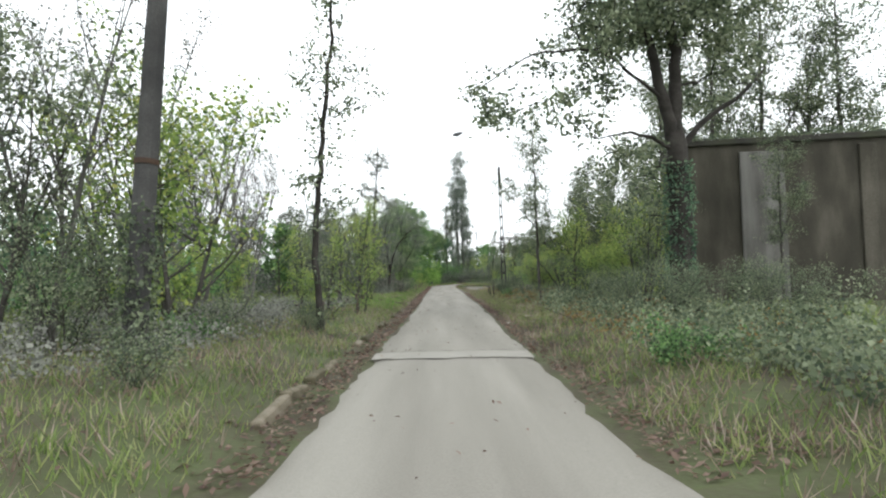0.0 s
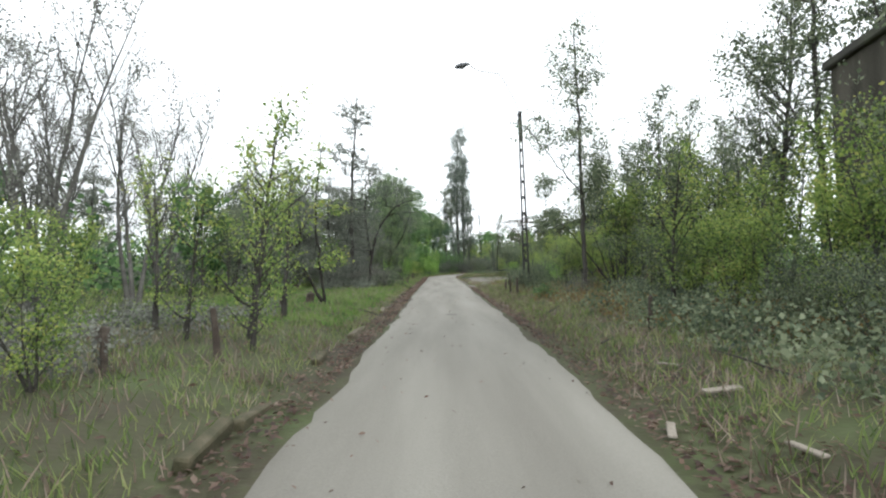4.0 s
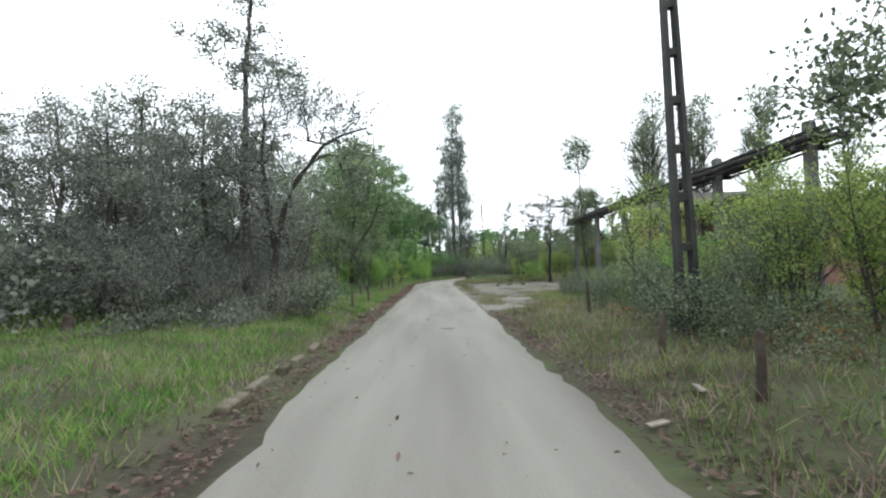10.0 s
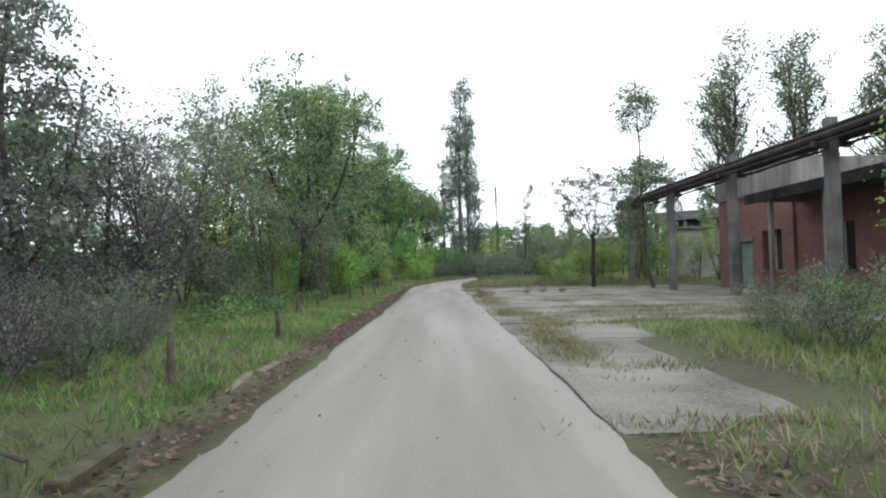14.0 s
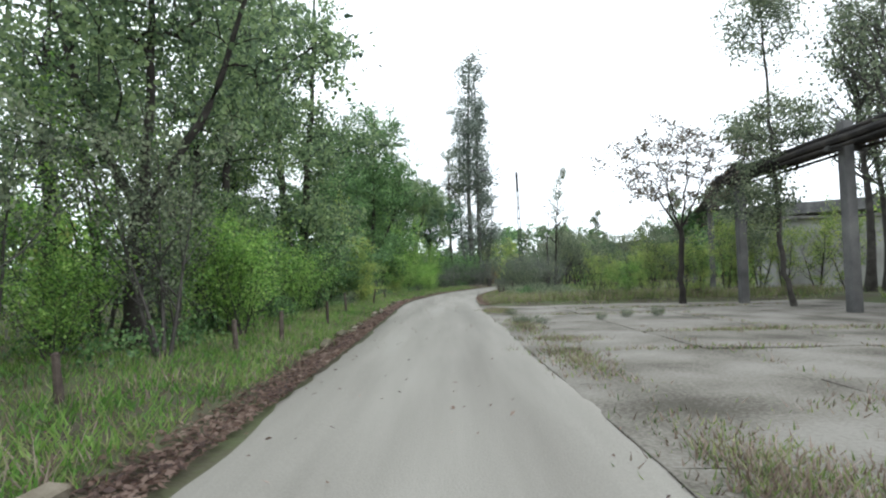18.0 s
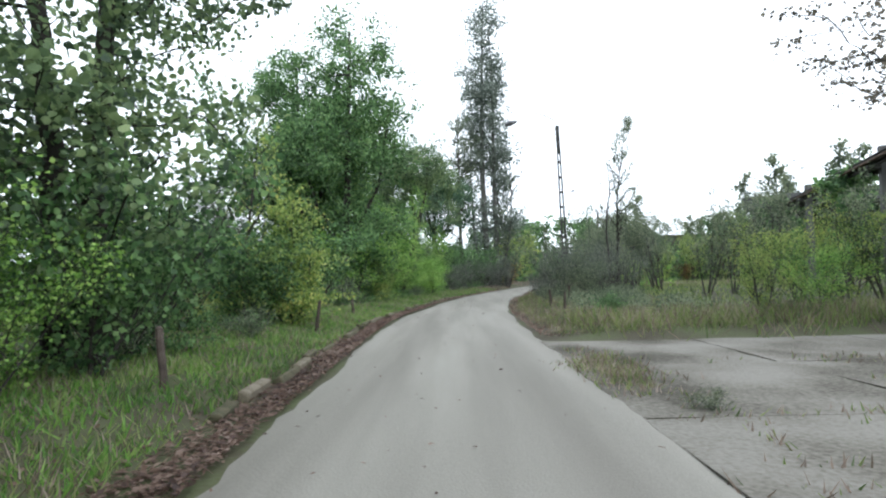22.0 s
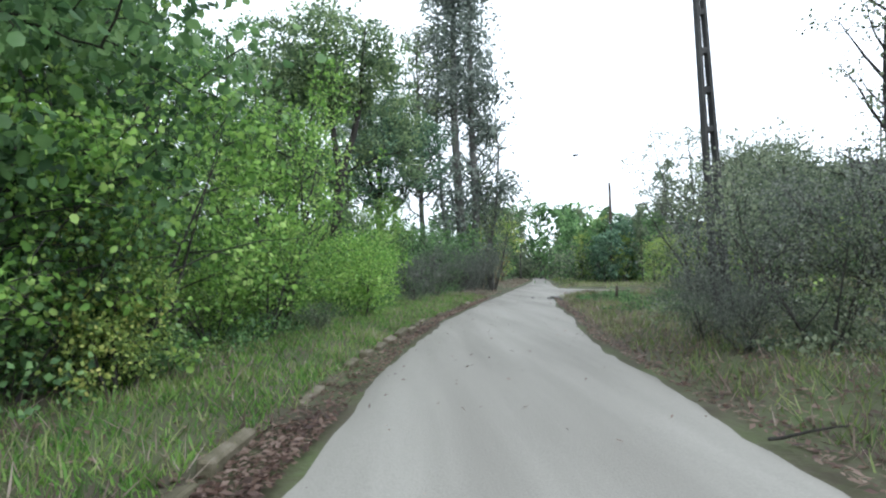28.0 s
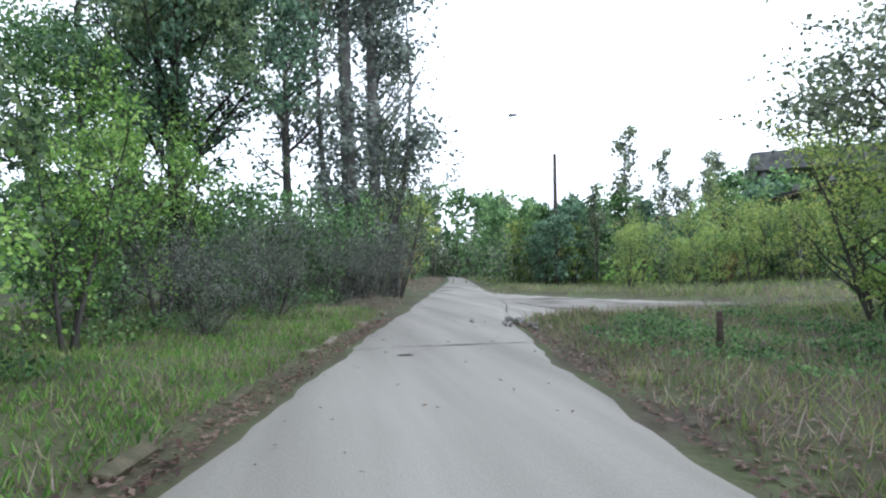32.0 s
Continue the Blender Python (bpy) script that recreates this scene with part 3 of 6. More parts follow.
GREY_A = proto("half-dead grey tree with tangled bare twigs", "tree", "grey", BARK, 8.5, 3.2, 9000, 0.072, 41, stems=2, splay=0.2, clear=0.1, up=0.6, limbs=64, twigs=11, fuzz=0.14, bend=0.45, limb_rise=0.1, gather=1.0)
GREY_B = proto("dark withered tree with long arching branches", "tree", "grey", BARK, 7.5, 3.2, 8000, 0.072, 42, stems=3, splay=0.35, clear=0.08, up=0.8, limbs=56, twigs=11, fuzz=0.13, bend=0.55, limb_rise=-0.1, gather=0.8)
TALL = proto("tall thin-crowned aspen with a pale stem", "tree", "olive", BARK, 15, 2.6, 3600, 0.145, 25, clear=0.3, up=1.0, limbs=44, twigs=7, profile=(0.7, 1.0, 0.8, 0.4), fuzz=0.17, gather=2.4)
WEED_S = proto("withered weeds with pale fluffy seed heads", "weeds", "seed", BARK, 1.3, 0.6, 900, 0.028, 69, stems=8, splay=0.5, up=1.6, limbs=28, twigs=1, fuzz=0.06, girth=0.008, name="bush", clear=0.4)
DEAD = proto("dead tree with broken bare branches", "tree", "grey", BARK, 7.5, 1.3, 0, 0.1, 43, clear=0.45, up=0.9, limbs=12, twigs=3, bend=0.4)
AIRY_Y = proto("airy young tree of yellow-green leaves", "tree", "yellow", BARK, 5.5, 1.9, 3600, 0.10, 17, stems=3, splay=0.22, clear=0.08, up=0.8, limbs=36, twigs=4, fuzz=0.14, gather=1.4)
BOUGH = proto("overhanging leafy shrub with large fresh green leaves", "tree", "bright", BARK, 4.6, 1.7, 3200, 0.10, 18, stems=4, splay=0.3, clear=0.12, up=0.5, limbs=44, twigs=6, fuzz=0.13, gather=1.5, limb_rise=-0.5, full=True)
B = dict(name="bush", clear=0.05)
BUSH_G = proto("dense green bush with small bright leaves", "bush", "bright", BARK, 2.7, 1.7, 4200, 0.075, 61, stems=5, splay=0.5, up=0.8, limbs=30, twigs=3, fuzz=0.17, **B)
BUSH_D = proto("dark green bush of dense leaves", "bush", "green", BARK, 3.0, 1.8, 2200, 0.135, 62, stems=5, splay=0.45, up=0.8, limbs=30, twigs=3, fuzz=0.18, **B)
BUSH_Y = proto("tall yellow-green bush with upright stems", "bush", "yellow", BARK, 3.3, 1.3, 3400, 0.08, 63, stems=4, splay=0.25, up=1.1, limbs=30, twigs=3, fuzz=0.15, **B)
BUSH_O = proto("olive bush with thin arching stems", "bush", "olive", BARK, 2.6, 1.7, 5000, 0.062, 64, stems=6, splay=0.55, up=0.8, limbs=30, twigs=3, fuzz=0.17, **B)
BUSH_K = proto("withered grey-green bush of tangled twigs", "bush", "haze", BARK, 2.6, 1.7, 7000, 0.05, 65, stems=6, splay=0.55, up=0.8, limbs=34, twigs=6, fuzz=0.15, bend=0.45, **B)
BUSH_R = proto("low autumn bush with rust-coloured leaves", "bush", "rust", BARK, 2.4, 1.2, 2200, 0.10, 66, stems=5, splay=0.4, up=0.9, limbs=40, twigs=4, fuzz=0.15, **B)
WEED = proto("low tangle of green weeds and brambles", "weeds", "olive", BARK, 0.9, 0.9, 1700, 0.05, 67, stems=6, splay=0.8, up=0.7, limbs=26, twigs=2, fuzz=0.11, girth=0.012, **B)
WEED_G = proto("low leafy green weeds", "weeds", "green", BARK, 0.7, 0.7, 1600, 0.055, 68, stems=5, splay=0.8, up=0.7, limbs=24, twigs=2, fuzz=0.10, girth=0.010, **B)
FAR_A = proto("green thicket tree in the woods", "tree", "green", BARK, 8, 2.6, 1050, 0.39, 71, clear=0.06, up=0.7, limbs=15, twigs=2, profile=(0.8, 1.0, 0.85, 0.4), fuzz=0.28, gather=1.2)
FAR_B = proto("tall narrow aspen in the woods", "tree", "olive", BARK, 12, 1.9, 1000, 0.33, 72, clear=0.15, up=1.4, limbs=18, twigs=2, profile=(0.6, 1.0, 0.9, 0.35), fuzz=0.24, gather=1.6)
FAR_Y = proto("yellow-green thicket tree in the woods", "tree", "yellow", BARK, 6, 2.1, 1000, 0.33, 73, clear=0.05, up=0.8, limbs=15, twigs=2, fuzz=0.26, gather=1.0)
FAR_D = proto("dark green thicket tree in the woods", "tree", "dark", BARK, 7, 2.5, 1050, 0.38, 74, clear=0.05, up=0.7, limbs=15, twigs=2, fuzz=0.28, gather=1.2)

# ---- single trees, from the start of the lane to its end ----
OLD = [crowned("tree", "large old roadside tree with forked dark limbs and drooping leafy boughs", "tree", "olive", BARK_DARK,
    [([(0, 0, -0.2), (0.05, 0, 3), (0, 0.1, 5.5)], 0.36, 0.30), ([(0, 0.1, 5.1), (-0.5, 0, 7.5), (-1.2, 0.2, 10.8)], 0.22, 0.06), ([(0, 0.1, 5.1), (0.15, 0.2, 8), (-0.1, 0.4, 12.2)], 0.24, 0.06),
     ([(0.1, 0.1, 4.9), (1.2, 0.6, 6.2), (2.6, 1, 6.9), (3.6, 1.2, 8)], 0.12, 0.04), ([(-0.4, 0, 6.6), (-2.4, -0.8, 7.9), (-4.7, -1.5, 7.5), (-6.6, -2, 6.0)], 0.055, 0.012), ([(-0.1, 0, 5.0), (-1.2, -0.2, 5.6), (-2.6, -0.7, 5.2)], 0.07, 0.02)],
    [(-0.6, 0, 10.2, 3.0, 3.0, 3.0), (1.8, 0.8, 8.2, 2.0, 2.0, 1.7), (-5.3, -1.6, 6.1, 2.1, 1.5, 1.2), (-3.4, -1.0, 6.2, 1.7, 1.5, 1.4), (-1.7, -0.2, 3.9, 1.4, 1.2, 1.6), (1.2, 0.6, 11.0, 2.6, 2.4, 2.4), (-2.8, -0.6, 8.2, 1.8, 1.6, 1.2)],
    760, 40, 0.115, 24, spray=0.30, full=True, lumps=120, lump=0.32), False]
rr = np.random.default_rng(78)
ang, hh = rr.uniform(0, 2 * math.pi, 2600), 4.6 * rr.uniform(0, 1, 2600) ** 1.3
v, f = leaf_cards(np.stack([0.40 * np.cos(ang), 0.40 * np.sin(ang), hh], 1) + rr.normal(size=(2600, 3)) * 0.05, 0.085, rr, full=True)
soup("ivy", v, f, LEAF["dark"], OLD[0], "dark ivy climbing the trunk")
plant(OLD, 7.45, 17.0, 1.0, 0)
ASPEN_L = [crowned("tree", "slender leaning aspen with a dark stem and sparse leaves", "tree", "olive", BARK_DARK,
    [([(0, 0, -0.15), (-0.16, 0, 2), (0.03, 0, 4.5), (0.25, 0.05, 7), (0.4, 0, 11.0)], 0.095, 0.02)],
    [(0, 0, 3.4, 0.9, 0.9, 1.5), (0.2, 0, 6.3, 1.1, 1.1, 1.8), (0.3, 0, 9.3, 0.9, 0.9, 1.9), (0.3, -0.1, 0.9, 0.45, 0.45, 0.8)], 150, 19, 0.085, 311, spray=0.17, hollow=0.15, full=True), False]
plant(ASPEN_L, -2.78, 13.7, 1.0, 0)
WHIP = [crowned("tree", "thin crooked sapling with yellow-green leaves and a leaning dead stem", "tree", "yellow", BARK_DARK,
    [([(0, 0, -0.1), (-0.15, 0, 1.2), (-0.32, 0, 2.4), (-0.25, 0, 3.6), (-0.1, 0, 5.7)], 0.05, 0.012), ([(0, 0, 0), (-0.35, 0, 0.5), (-0.68, 0, 1.2)], 0.06, 0.03)],
    [(-0.15, 0, 5.0, 0.35, 0.35, 0.7), (-0.3, 0, 3.5, 0.45, 0.4, 1.0), (0.5, 0, 3.2, 0.5, 0.4, 0.3), (0.15, 0, 1.7, 0.55, 0.5, 0.8)], 80, 13, 0.085, 312, spray=0.15, hollow=0.1, full=True, twig=0.004), False]
plant(WHIP, -3.6, 29.95, 1.0, 0)
ASPEN_R = [crowned("tree", "tall airy aspen with a straight stem above the verge", "tree", "olive", BARK,
    [([(0, 0, -0.15), (0, 0, 3), (-0.05, 0, 6), (-0.2, 0, 11.0)], 0.11, 0.02), ([(0, 0, 4.2), (-1.0, 0.1, 5.4), (-2.2, 0.1, 7.0)], 0.035, 0.012)],
    [(-0.1, 0, 6.0, 1.2, 1.2, 1.9), (-0.2, 0, 9.4, 1.2, 1.2, 2.2), (-1.9, 0, 6.8, 0.8, 0.7, 0.8), (0.6, 0, 4.6, 0.7, 0.7, 0.7)], 240, 36, 0.09, 313, spray=0.24, hollow=0.1), False]
plant(ASPEN_R, 6.2, 34.5, 1.0, 0)
LEANING = [crowned("tree", "leaning multi-stemmed tree with arching branches", "tree", "olive", BARK,
    [([(0, 0, -0.1), (-0.9, 0, 1.2), (-2.1, 0, 2.8), (-2.9, 0, 3.6)], 0.07, 0.02), ([(0.05, 0, -0.1), (-0.3, 0.1, 2.5), (-0.6, 0, 4.6)], 0.06, 0.02), ([(0.1, 0.1, -0.1), (0.3, 0, 2.2), (0.2, 0, 4.4)], 0.05, 0.02), ([(-0.1, 0, -0.1), (-0.7, 0.2, 2.2), (-1.4, 0.2, 4.0)], 0.05, 0.015)],
    [(-1.0, 0, 4.3, 1.5, 1.3, 1.2), (-2.9, 0, 3.6, 1.2, 1.1, 0.8), (0.1, 0, 2.8, 1.2, 1.0, 1.1)], 240, 32, 0.09, 314, spray=0.25, hollow=0.2), False]
plant(ASPEN_R, 12.4, 20.0, 0.58, 90, label="thin young aspen against the concrete wall")
for x, y, k, t in [(13.5, 26.5, 1.4, 20), (16.5, 27.8, 1.5, 110), (19.5, 26.4, 1.42, 210), (11.4, 27.6, 1.15, 300)]:
    plant(ASPEN_R, x, y, k, t, label="tall airy aspen behind the concrete blockhouse")
plant(LEANING, 8.4, 37.4, 0.92, 0)
GAUNT = [crowned("tree", "tall gaunt tree with a thin grey crown above the thicket", "tree", "haze", BARK,
    [([(0, 0, -0.2), (-0.1, 0, 4), (0.0, 0, 8), (0.25, 0, 11), (0.35, 0, 13.2)], 0.17, 0.03)],
    [(0.2, 0, 11.8, 1.4, 1.4, 1.5), (-0.5, 0, 9.0, 1.5, 1.4, 1.1), (0.9, 0, 8.0, 1.4, 1.2, 0.9), (0, 0, 5.2, 1.7, 1.7, 1.6)], 280, 34, 0.10, 315, spray=0.2, hollow=0.1), False]
for x, y, k, t in [(10.6, 106.4, 1.0, 200), (13.2, 108.6, 1.05, 330), (9.4, 103.6, 0.75, 90)]:
    plant(LEANING, x, y, k, t, label="airy olive tree with several leaning stems")
plant(GAUNT, -5.8, 49.7, 1.0, 0)
ARCH = [crowned("tree", "dark tree with one long arching limb over the verge", "tree", "haze", BARK_DARK,
    [([(0, 0, -0.2), (0.1, 0, 2), (0.5, 0.1, 3.7), (1.7, 0.3, 5.4), (2.9, 0.5, 5.7)], 0.13, 0.03), ([(0.1, 0, 2), (-0.3, 0.2, 4.5), (-0.2, 0.3, 6.9)], 0.09, 0.025)],
    [(2.0, 0.3, 6.0, 1.3, 1.3, 1.0), (2.6, 0.4, 4.5, 0.7, 0.8, 0.9), (0.5, 0.2, 6.3, 1.5, 1.5, 1.2), (-0.2, 0, 3.2, 1.5, 1.5, 1.3), (-1.2, 0.4, 5.2, 1.2, 1.2, 1.2)], 490, 20, 0.07, 316, spray=0.24, hollow=0.2), False]
plant(ARCH, -4.4, 47.6, 1.0, 0)
GROVE = [crowned("tree", "dense grey-green thicket tree with tangled dark limbs", "tree", "haze", BARK,
    [([(0, 0, -0.2), (0.2, 0, 2), (-0.2, 0.2, 5), (0, 0, 8)], 0.15, 0.04), ([(0, 0, 0.8), (1.2, 0.4, 3), (1.8, 0.6, 6)], 0.1, 0.03), ([(0, 0, 0.6), (-1.3, -0.4, 2.6), (-1.8, -0.5, 5)], 0.1, 0.03)],
    [(0, 0, 6.3, 2.0, 2.0, 2.0), (1.7, 0.5, 4.6, 1.8, 1.8, 1.8), (-1.7, -0.4, 4.0, 1.8, 1.8, 1.8), (0, 0, 2.2, 2.6, 2.6, 1.6)], 500, 36, 0.10, 317, spray=0.26, lumps=70, lump=0.3), False]
for x, y, k, t in [(-7.6, 50.6, 0.92, 0), (-10.6, 52.2, 1.05, 120), (-14.2, 52.6, 1.0, 230), (-7.2, 54.2, 0.85, 60), (-18.0, 51.0, 0.95, 300), (-11.8, 57.0, 0.95, 10), (-8.8, 46.8, 0.72, 200), (-13.0, 47.4, 0.8, 90), (-8.0, 58.6, 0.6, 150), (-22.0, 47.0, 0.95, 30)]:
    plant(GROVE, x, y, k, t)
BIG = [crowned("tree", "large leafy tree forking low into dark spreading limbs", "tree", "deep", BARK_DARK,
    [([(0, 0, -0.2), (0.1, 0, 1.5), (0.2, 0, 2.7)], 0.18, 0.15), ([(0.2, 0, 2.5), (-0.8, 0.2, 4), (-1.7, 0.3, 6.6)], 0.095, 0.03), ([(0.2, 0, 2.5), (0.4, 0, 5), (0.2, 0.1, 8.6)], 0.10, 0.03), ([(0.2, 0, 2.4), (1.5, -0.2, 4.2), (2.4, -0.2, 6.9)], 0.09, 0.03)],
    [(0, 0, 7.3, 2.9, 2.9, 2.5), (-2.3, 0, 5.6, 1.8, 2, 1.6), (2.3, 0, 5.9, 1.7, 2, 1.9), (0, -0.5, 4.4, 2.6, 2.2, 1.2)], 560, 30, 0.10, 318, spray=0.26, full=True, lumps=90, lump=0.28), False]
plant(BIG, -5.0, 66.5, 1.0, 0)
plant(BIG, -9.4, 70.6, 1.05, 130)
TWIN = [crowned("tree", "tall twin-stemmed tree in full leaf down to the grass", "tree", "deep", BARK_DARK,
    [([(0, 0, -0.2), (-0.1, 0, 3), (-0.4, 0, 6), (-0.5, 0, 11.5)], 0.18, 0.04), ([(0.5, 0, -0.2), (0.5, 0, 3), (0.7, 0.2, 7), (0.9, 0.3, 12.5)], 0.17, 0.04)],
    [(0.2, 0, 10.2, 2.4, 2.4, 3.0), (0, 0, 6.3, 2.9, 2.9, 2.3), (0.2, -0.3, 3.0, 2.5, 2.4, 1.7)], 680, 34, 0.115, 319, spray=0.28, full=True, lumps=100, lump=0.3), False]
plant(TWIN, -5.5, 78.5, 1.04, 0, 1.05)
plant(TWIN, -6.9, 76.2, 0.68, 110)
plant(TWIN, -5.9, 72.4, 0.88, 200)
DOME = [crowned("tree", "broad domed tree with a dense green crown", "tree", "green", BARK_DARK,
    [([(0, 0, -0.2), (0, 0, 4), (0.2, 0, 9), (0.3, 0, 13.2)], 0.24, 0.04), ([(0, 0, 2.2), (-1.6, 0.3, 5), (-2.4, 0.5, 8.5)], 0.12, 0.03), ([(0, 0, 2.5), (1.6, -0.3, 5.5), (2.2, -0.4, 9)], 0.12, 0.03)],
    [(0.3, 0, 10.8, 3.2, 3.2, 2.9), (0, 0, 7.2, 3.9, 3.9, 2.8), (-0.2, 0, 3.2, 3.3, 3.4, 2.3)], 860, 37, 0.13, 320, spray=0.32, full=True, lumps=120, lump=0.28), False]
plant(DOME, -4.6, 96.4, 1.0, 0)
plant(DOME, -7.6, 99.2, 0.95, 120)
plant(DOME, -8.8, 106.0, 0.95, 220)
FORKED = [crowned("tree", "old tree with a clear forked dark trunk beneath its leaves", "tree", "deep", BARK_DARK,
    [([(0, 0, -0.2), (0.1, 0, 2.6), (0.35, 0, 5.2)], 0.27, 0.2), ([(0.3, 0, 5), (0.0, 0.1, 7.2), (-0.4, 0.2, 10.5)], 0.14, 0.04), ([(0.3, 0, 5), (1.0, 0, 7), (1.4, 0, 10.8)], 0.15, 0.04), ([(0.3, 0, 4.6), (-1.3, 0, 5.6), (-2.6, 0, 6.4)], 0.06, 0.02), ([(0.3, 0, 5.0), (1.7, 0, 5.7), (2.6, 0, 5.9)], 0.06, 0.02)],
    [(0.3, 0, 9.6, 2.8, 2.8, 2.4), (-2.0, 0, 6.6, 1.4, 1.6, 1.2), (2.2, 0, 6.2, 1.2, 1.5, 1.3), (0.3, 0.4, 2.6, 1.6, 1.4, 1.6)], 500, 42, 0.115, 321, spray=0.28, full=True, lumps=64, lump=0.3), False]
plant(FORKED, -2.5, 111.6, 1.0, 0)
plant(TWIN, -5.4, 114.2, 0.85, 70)
plant(FORKED, -0.9, 119.6, 0.95, 140)
plant(DOME, -7.5, 114.5, 0.9, 40)
plant(DOME, -5.0, 124.5, 0.95, 200)
UMBRELLA = [crowned("tree", "small umbrella-shaped tree with thin reddish foliage", "tree", "russet", BARK_DARK,
    [([(0, 0, -0.15), (0, 0, 1.6), (0.05, 0, 3.1)], 0.12, 0.10), ([(0.05, 0, 3.0), (-0.9, 0, 4.6), (-1.8, 0, 6.2)], 0.045, 0.012), ([(0.05, 0, 3.0), (0.9, 0.2, 4.8), (1.6, 0.3, 6.4)], 0.045, 0.012), ([(0.05, 0, 3.0), (0.1, -0.5, 5), (0.1, -0.8, 7.0)], 0.045, 0.012), ([(0.05, 0, 3.0), (-0.2, 0.6, 5), (-0.4, 1.2, 6.8)], 0.045, 0.012)],
    [(0, 0, 5.9, 2.8, 2.8, 1.9)], 300, 20, 0.10, 322, spray=0.2, flat=0.4, hollow=0.3), False]
plant(UMBRELLA, 10.9, 80.6, 1.05, 0, 1.08)
LACE = [crowned("tree", "tall thin tree with a sparse two-tier crown beside the pipes", "tree", "olive", BARK,
    [([(0.5, 0, -0.15), (0.1, 0, 1.5), (0, 0, 4), (-0.1, 0, 8), (-0.3, 0, 12.5)], 0.1, 0.02)],
    [(-0.3, 0, 10.6, 1.4, 1.3, 1.7), (0.2, 0, 6.6, 1.9, 1.6, 1.3), (-0.6, 0, 4.0, 1.2, 1.2, 1.3)], 400, 32, 0.105, 323, spray=0.25, hollow=0.15), False]
SPREAD = [crowned("tree", "many-stemmed tree with a wide loose crown of small olive leaves", "tree", "olive", BARK,
    [([(0, 0, -0.15), (-0.3, 0, 2.0), (-0.9, 0, 4.4), (-1.3, 0, 6.8)], 0.055, 0.012), ([(0.2, 0.1, -0.15), (0.3, 0.1, 2.4), (0.2, 0.2, 5), (0.1, 0.2, 7.6)], 0.06, 0.012), ([(0.3, 0, -0.15), (0.9, 0, 2.2), (1.6, 0, 4.4), (1.9, 0, 6.4)], 0.055, 0.012), ([(-0.1, -0.1, -0.15), (-0.6, -0.4, 1.6), (-1.6, -0.6, 3.0), (-2.2, -0.7, 4.4)], 0.05, 0.012)],
    [(-0.9, 0, 6.0, 1.4, 1.5, 1.5), (0.9, 0, 6.2, 1.6, 1.6, 1.6), (-1.2, -0.2, 3.6, 1.5, 1.5, 1.1), (0.8, 0, 3.4, 1.7, 1.6, 1.2), (0, 0, 1.9, 1.5, 1.4, 0.8)], 330, 18, 0.072, 333, spray=0.17, hollow=0.1, full=True, twig=0.004), False]
plant(SPREAD, 9.8, 108.2, 0.8, 0, 1.15)
plant(LACE, 13.1, 77.2, 1.04, 0)
plant(LACE, 14.9, 82.6, 0.72, 120)
plant(POPLAR, 4.5, 128.6, 1.04, 0, 1.08)
plant(TALL, 6.5, 130.8, 1.05, 140, 1.25)
plant(TALL, 1.7, 128.2, 1.15, 220, 1.2)
plant(AIRY_D, 6.4, 129.2, 1.2)
plant(TALL, 20.5, 82.5, 1.0, 30, 1.2)
plant(TALL, 23.8, 78.4, 1.05, 60, 1.2)
plant(ASPEN_A, 9.4, 100.3, 1.0, 70)
plant(DEAD, 8.7, 99.3, 0.95, 0)
plant(BROAD_B, -1.2, 120.0, 0.9, 250)
plant(BROAD_A, -7.6, 98.4, 1.1, 40)
plant(DEAD, 18.0, 138.5, 1.0, 90)

for x, y, s in [(-12, 28, 1.0), (-13.5, 30.5, 1.05), (-10.8, 31.5, 0.95), (-15, 33, 1.0), (-16, 43, 1.1), (-14.5, 41, 0.95), (-9.5, 16.5, 0.85), (-8.2, 12, 0.8), (-18, 38, 1.0)]:
    plant(BIRCH, x, y, s)
for x, y, s in [(-3.1, 21.4, 0.95), (-4.2, 21.3, 0.65), (-2.6, 20.0, 0.55), (-3.6, 25.1, 0.9), (-4.6, 26.0, 1.0), (-5.6, 23.0, 0.8), (-6.3, 61.5, 0.8), (7.9, 30, 0.9), (6.2, 46.4, 0.75), (6.6, 26.8, 1.0)]:
    plant(SAPLING, x, y, s)
for x, y, s in [(9.3, 34, 0.95), (11.5, 36, 0.95), (13.5, 37, 0.9), (10.5, 29, 0.8)]:
    plant(ASPEN_B, x, y, s)
for x, y, s in [(-6.4, 57.6, 0.85), (-7.8, 60.4, 0.6), (-10.0, 49.0, 0.9), (-12.5, 100, 0.95), (-14.5, 102.5, 0.9)]:
    plant(GREY_A if int(x * 10) % 2 else GREY_B, x, y, s)

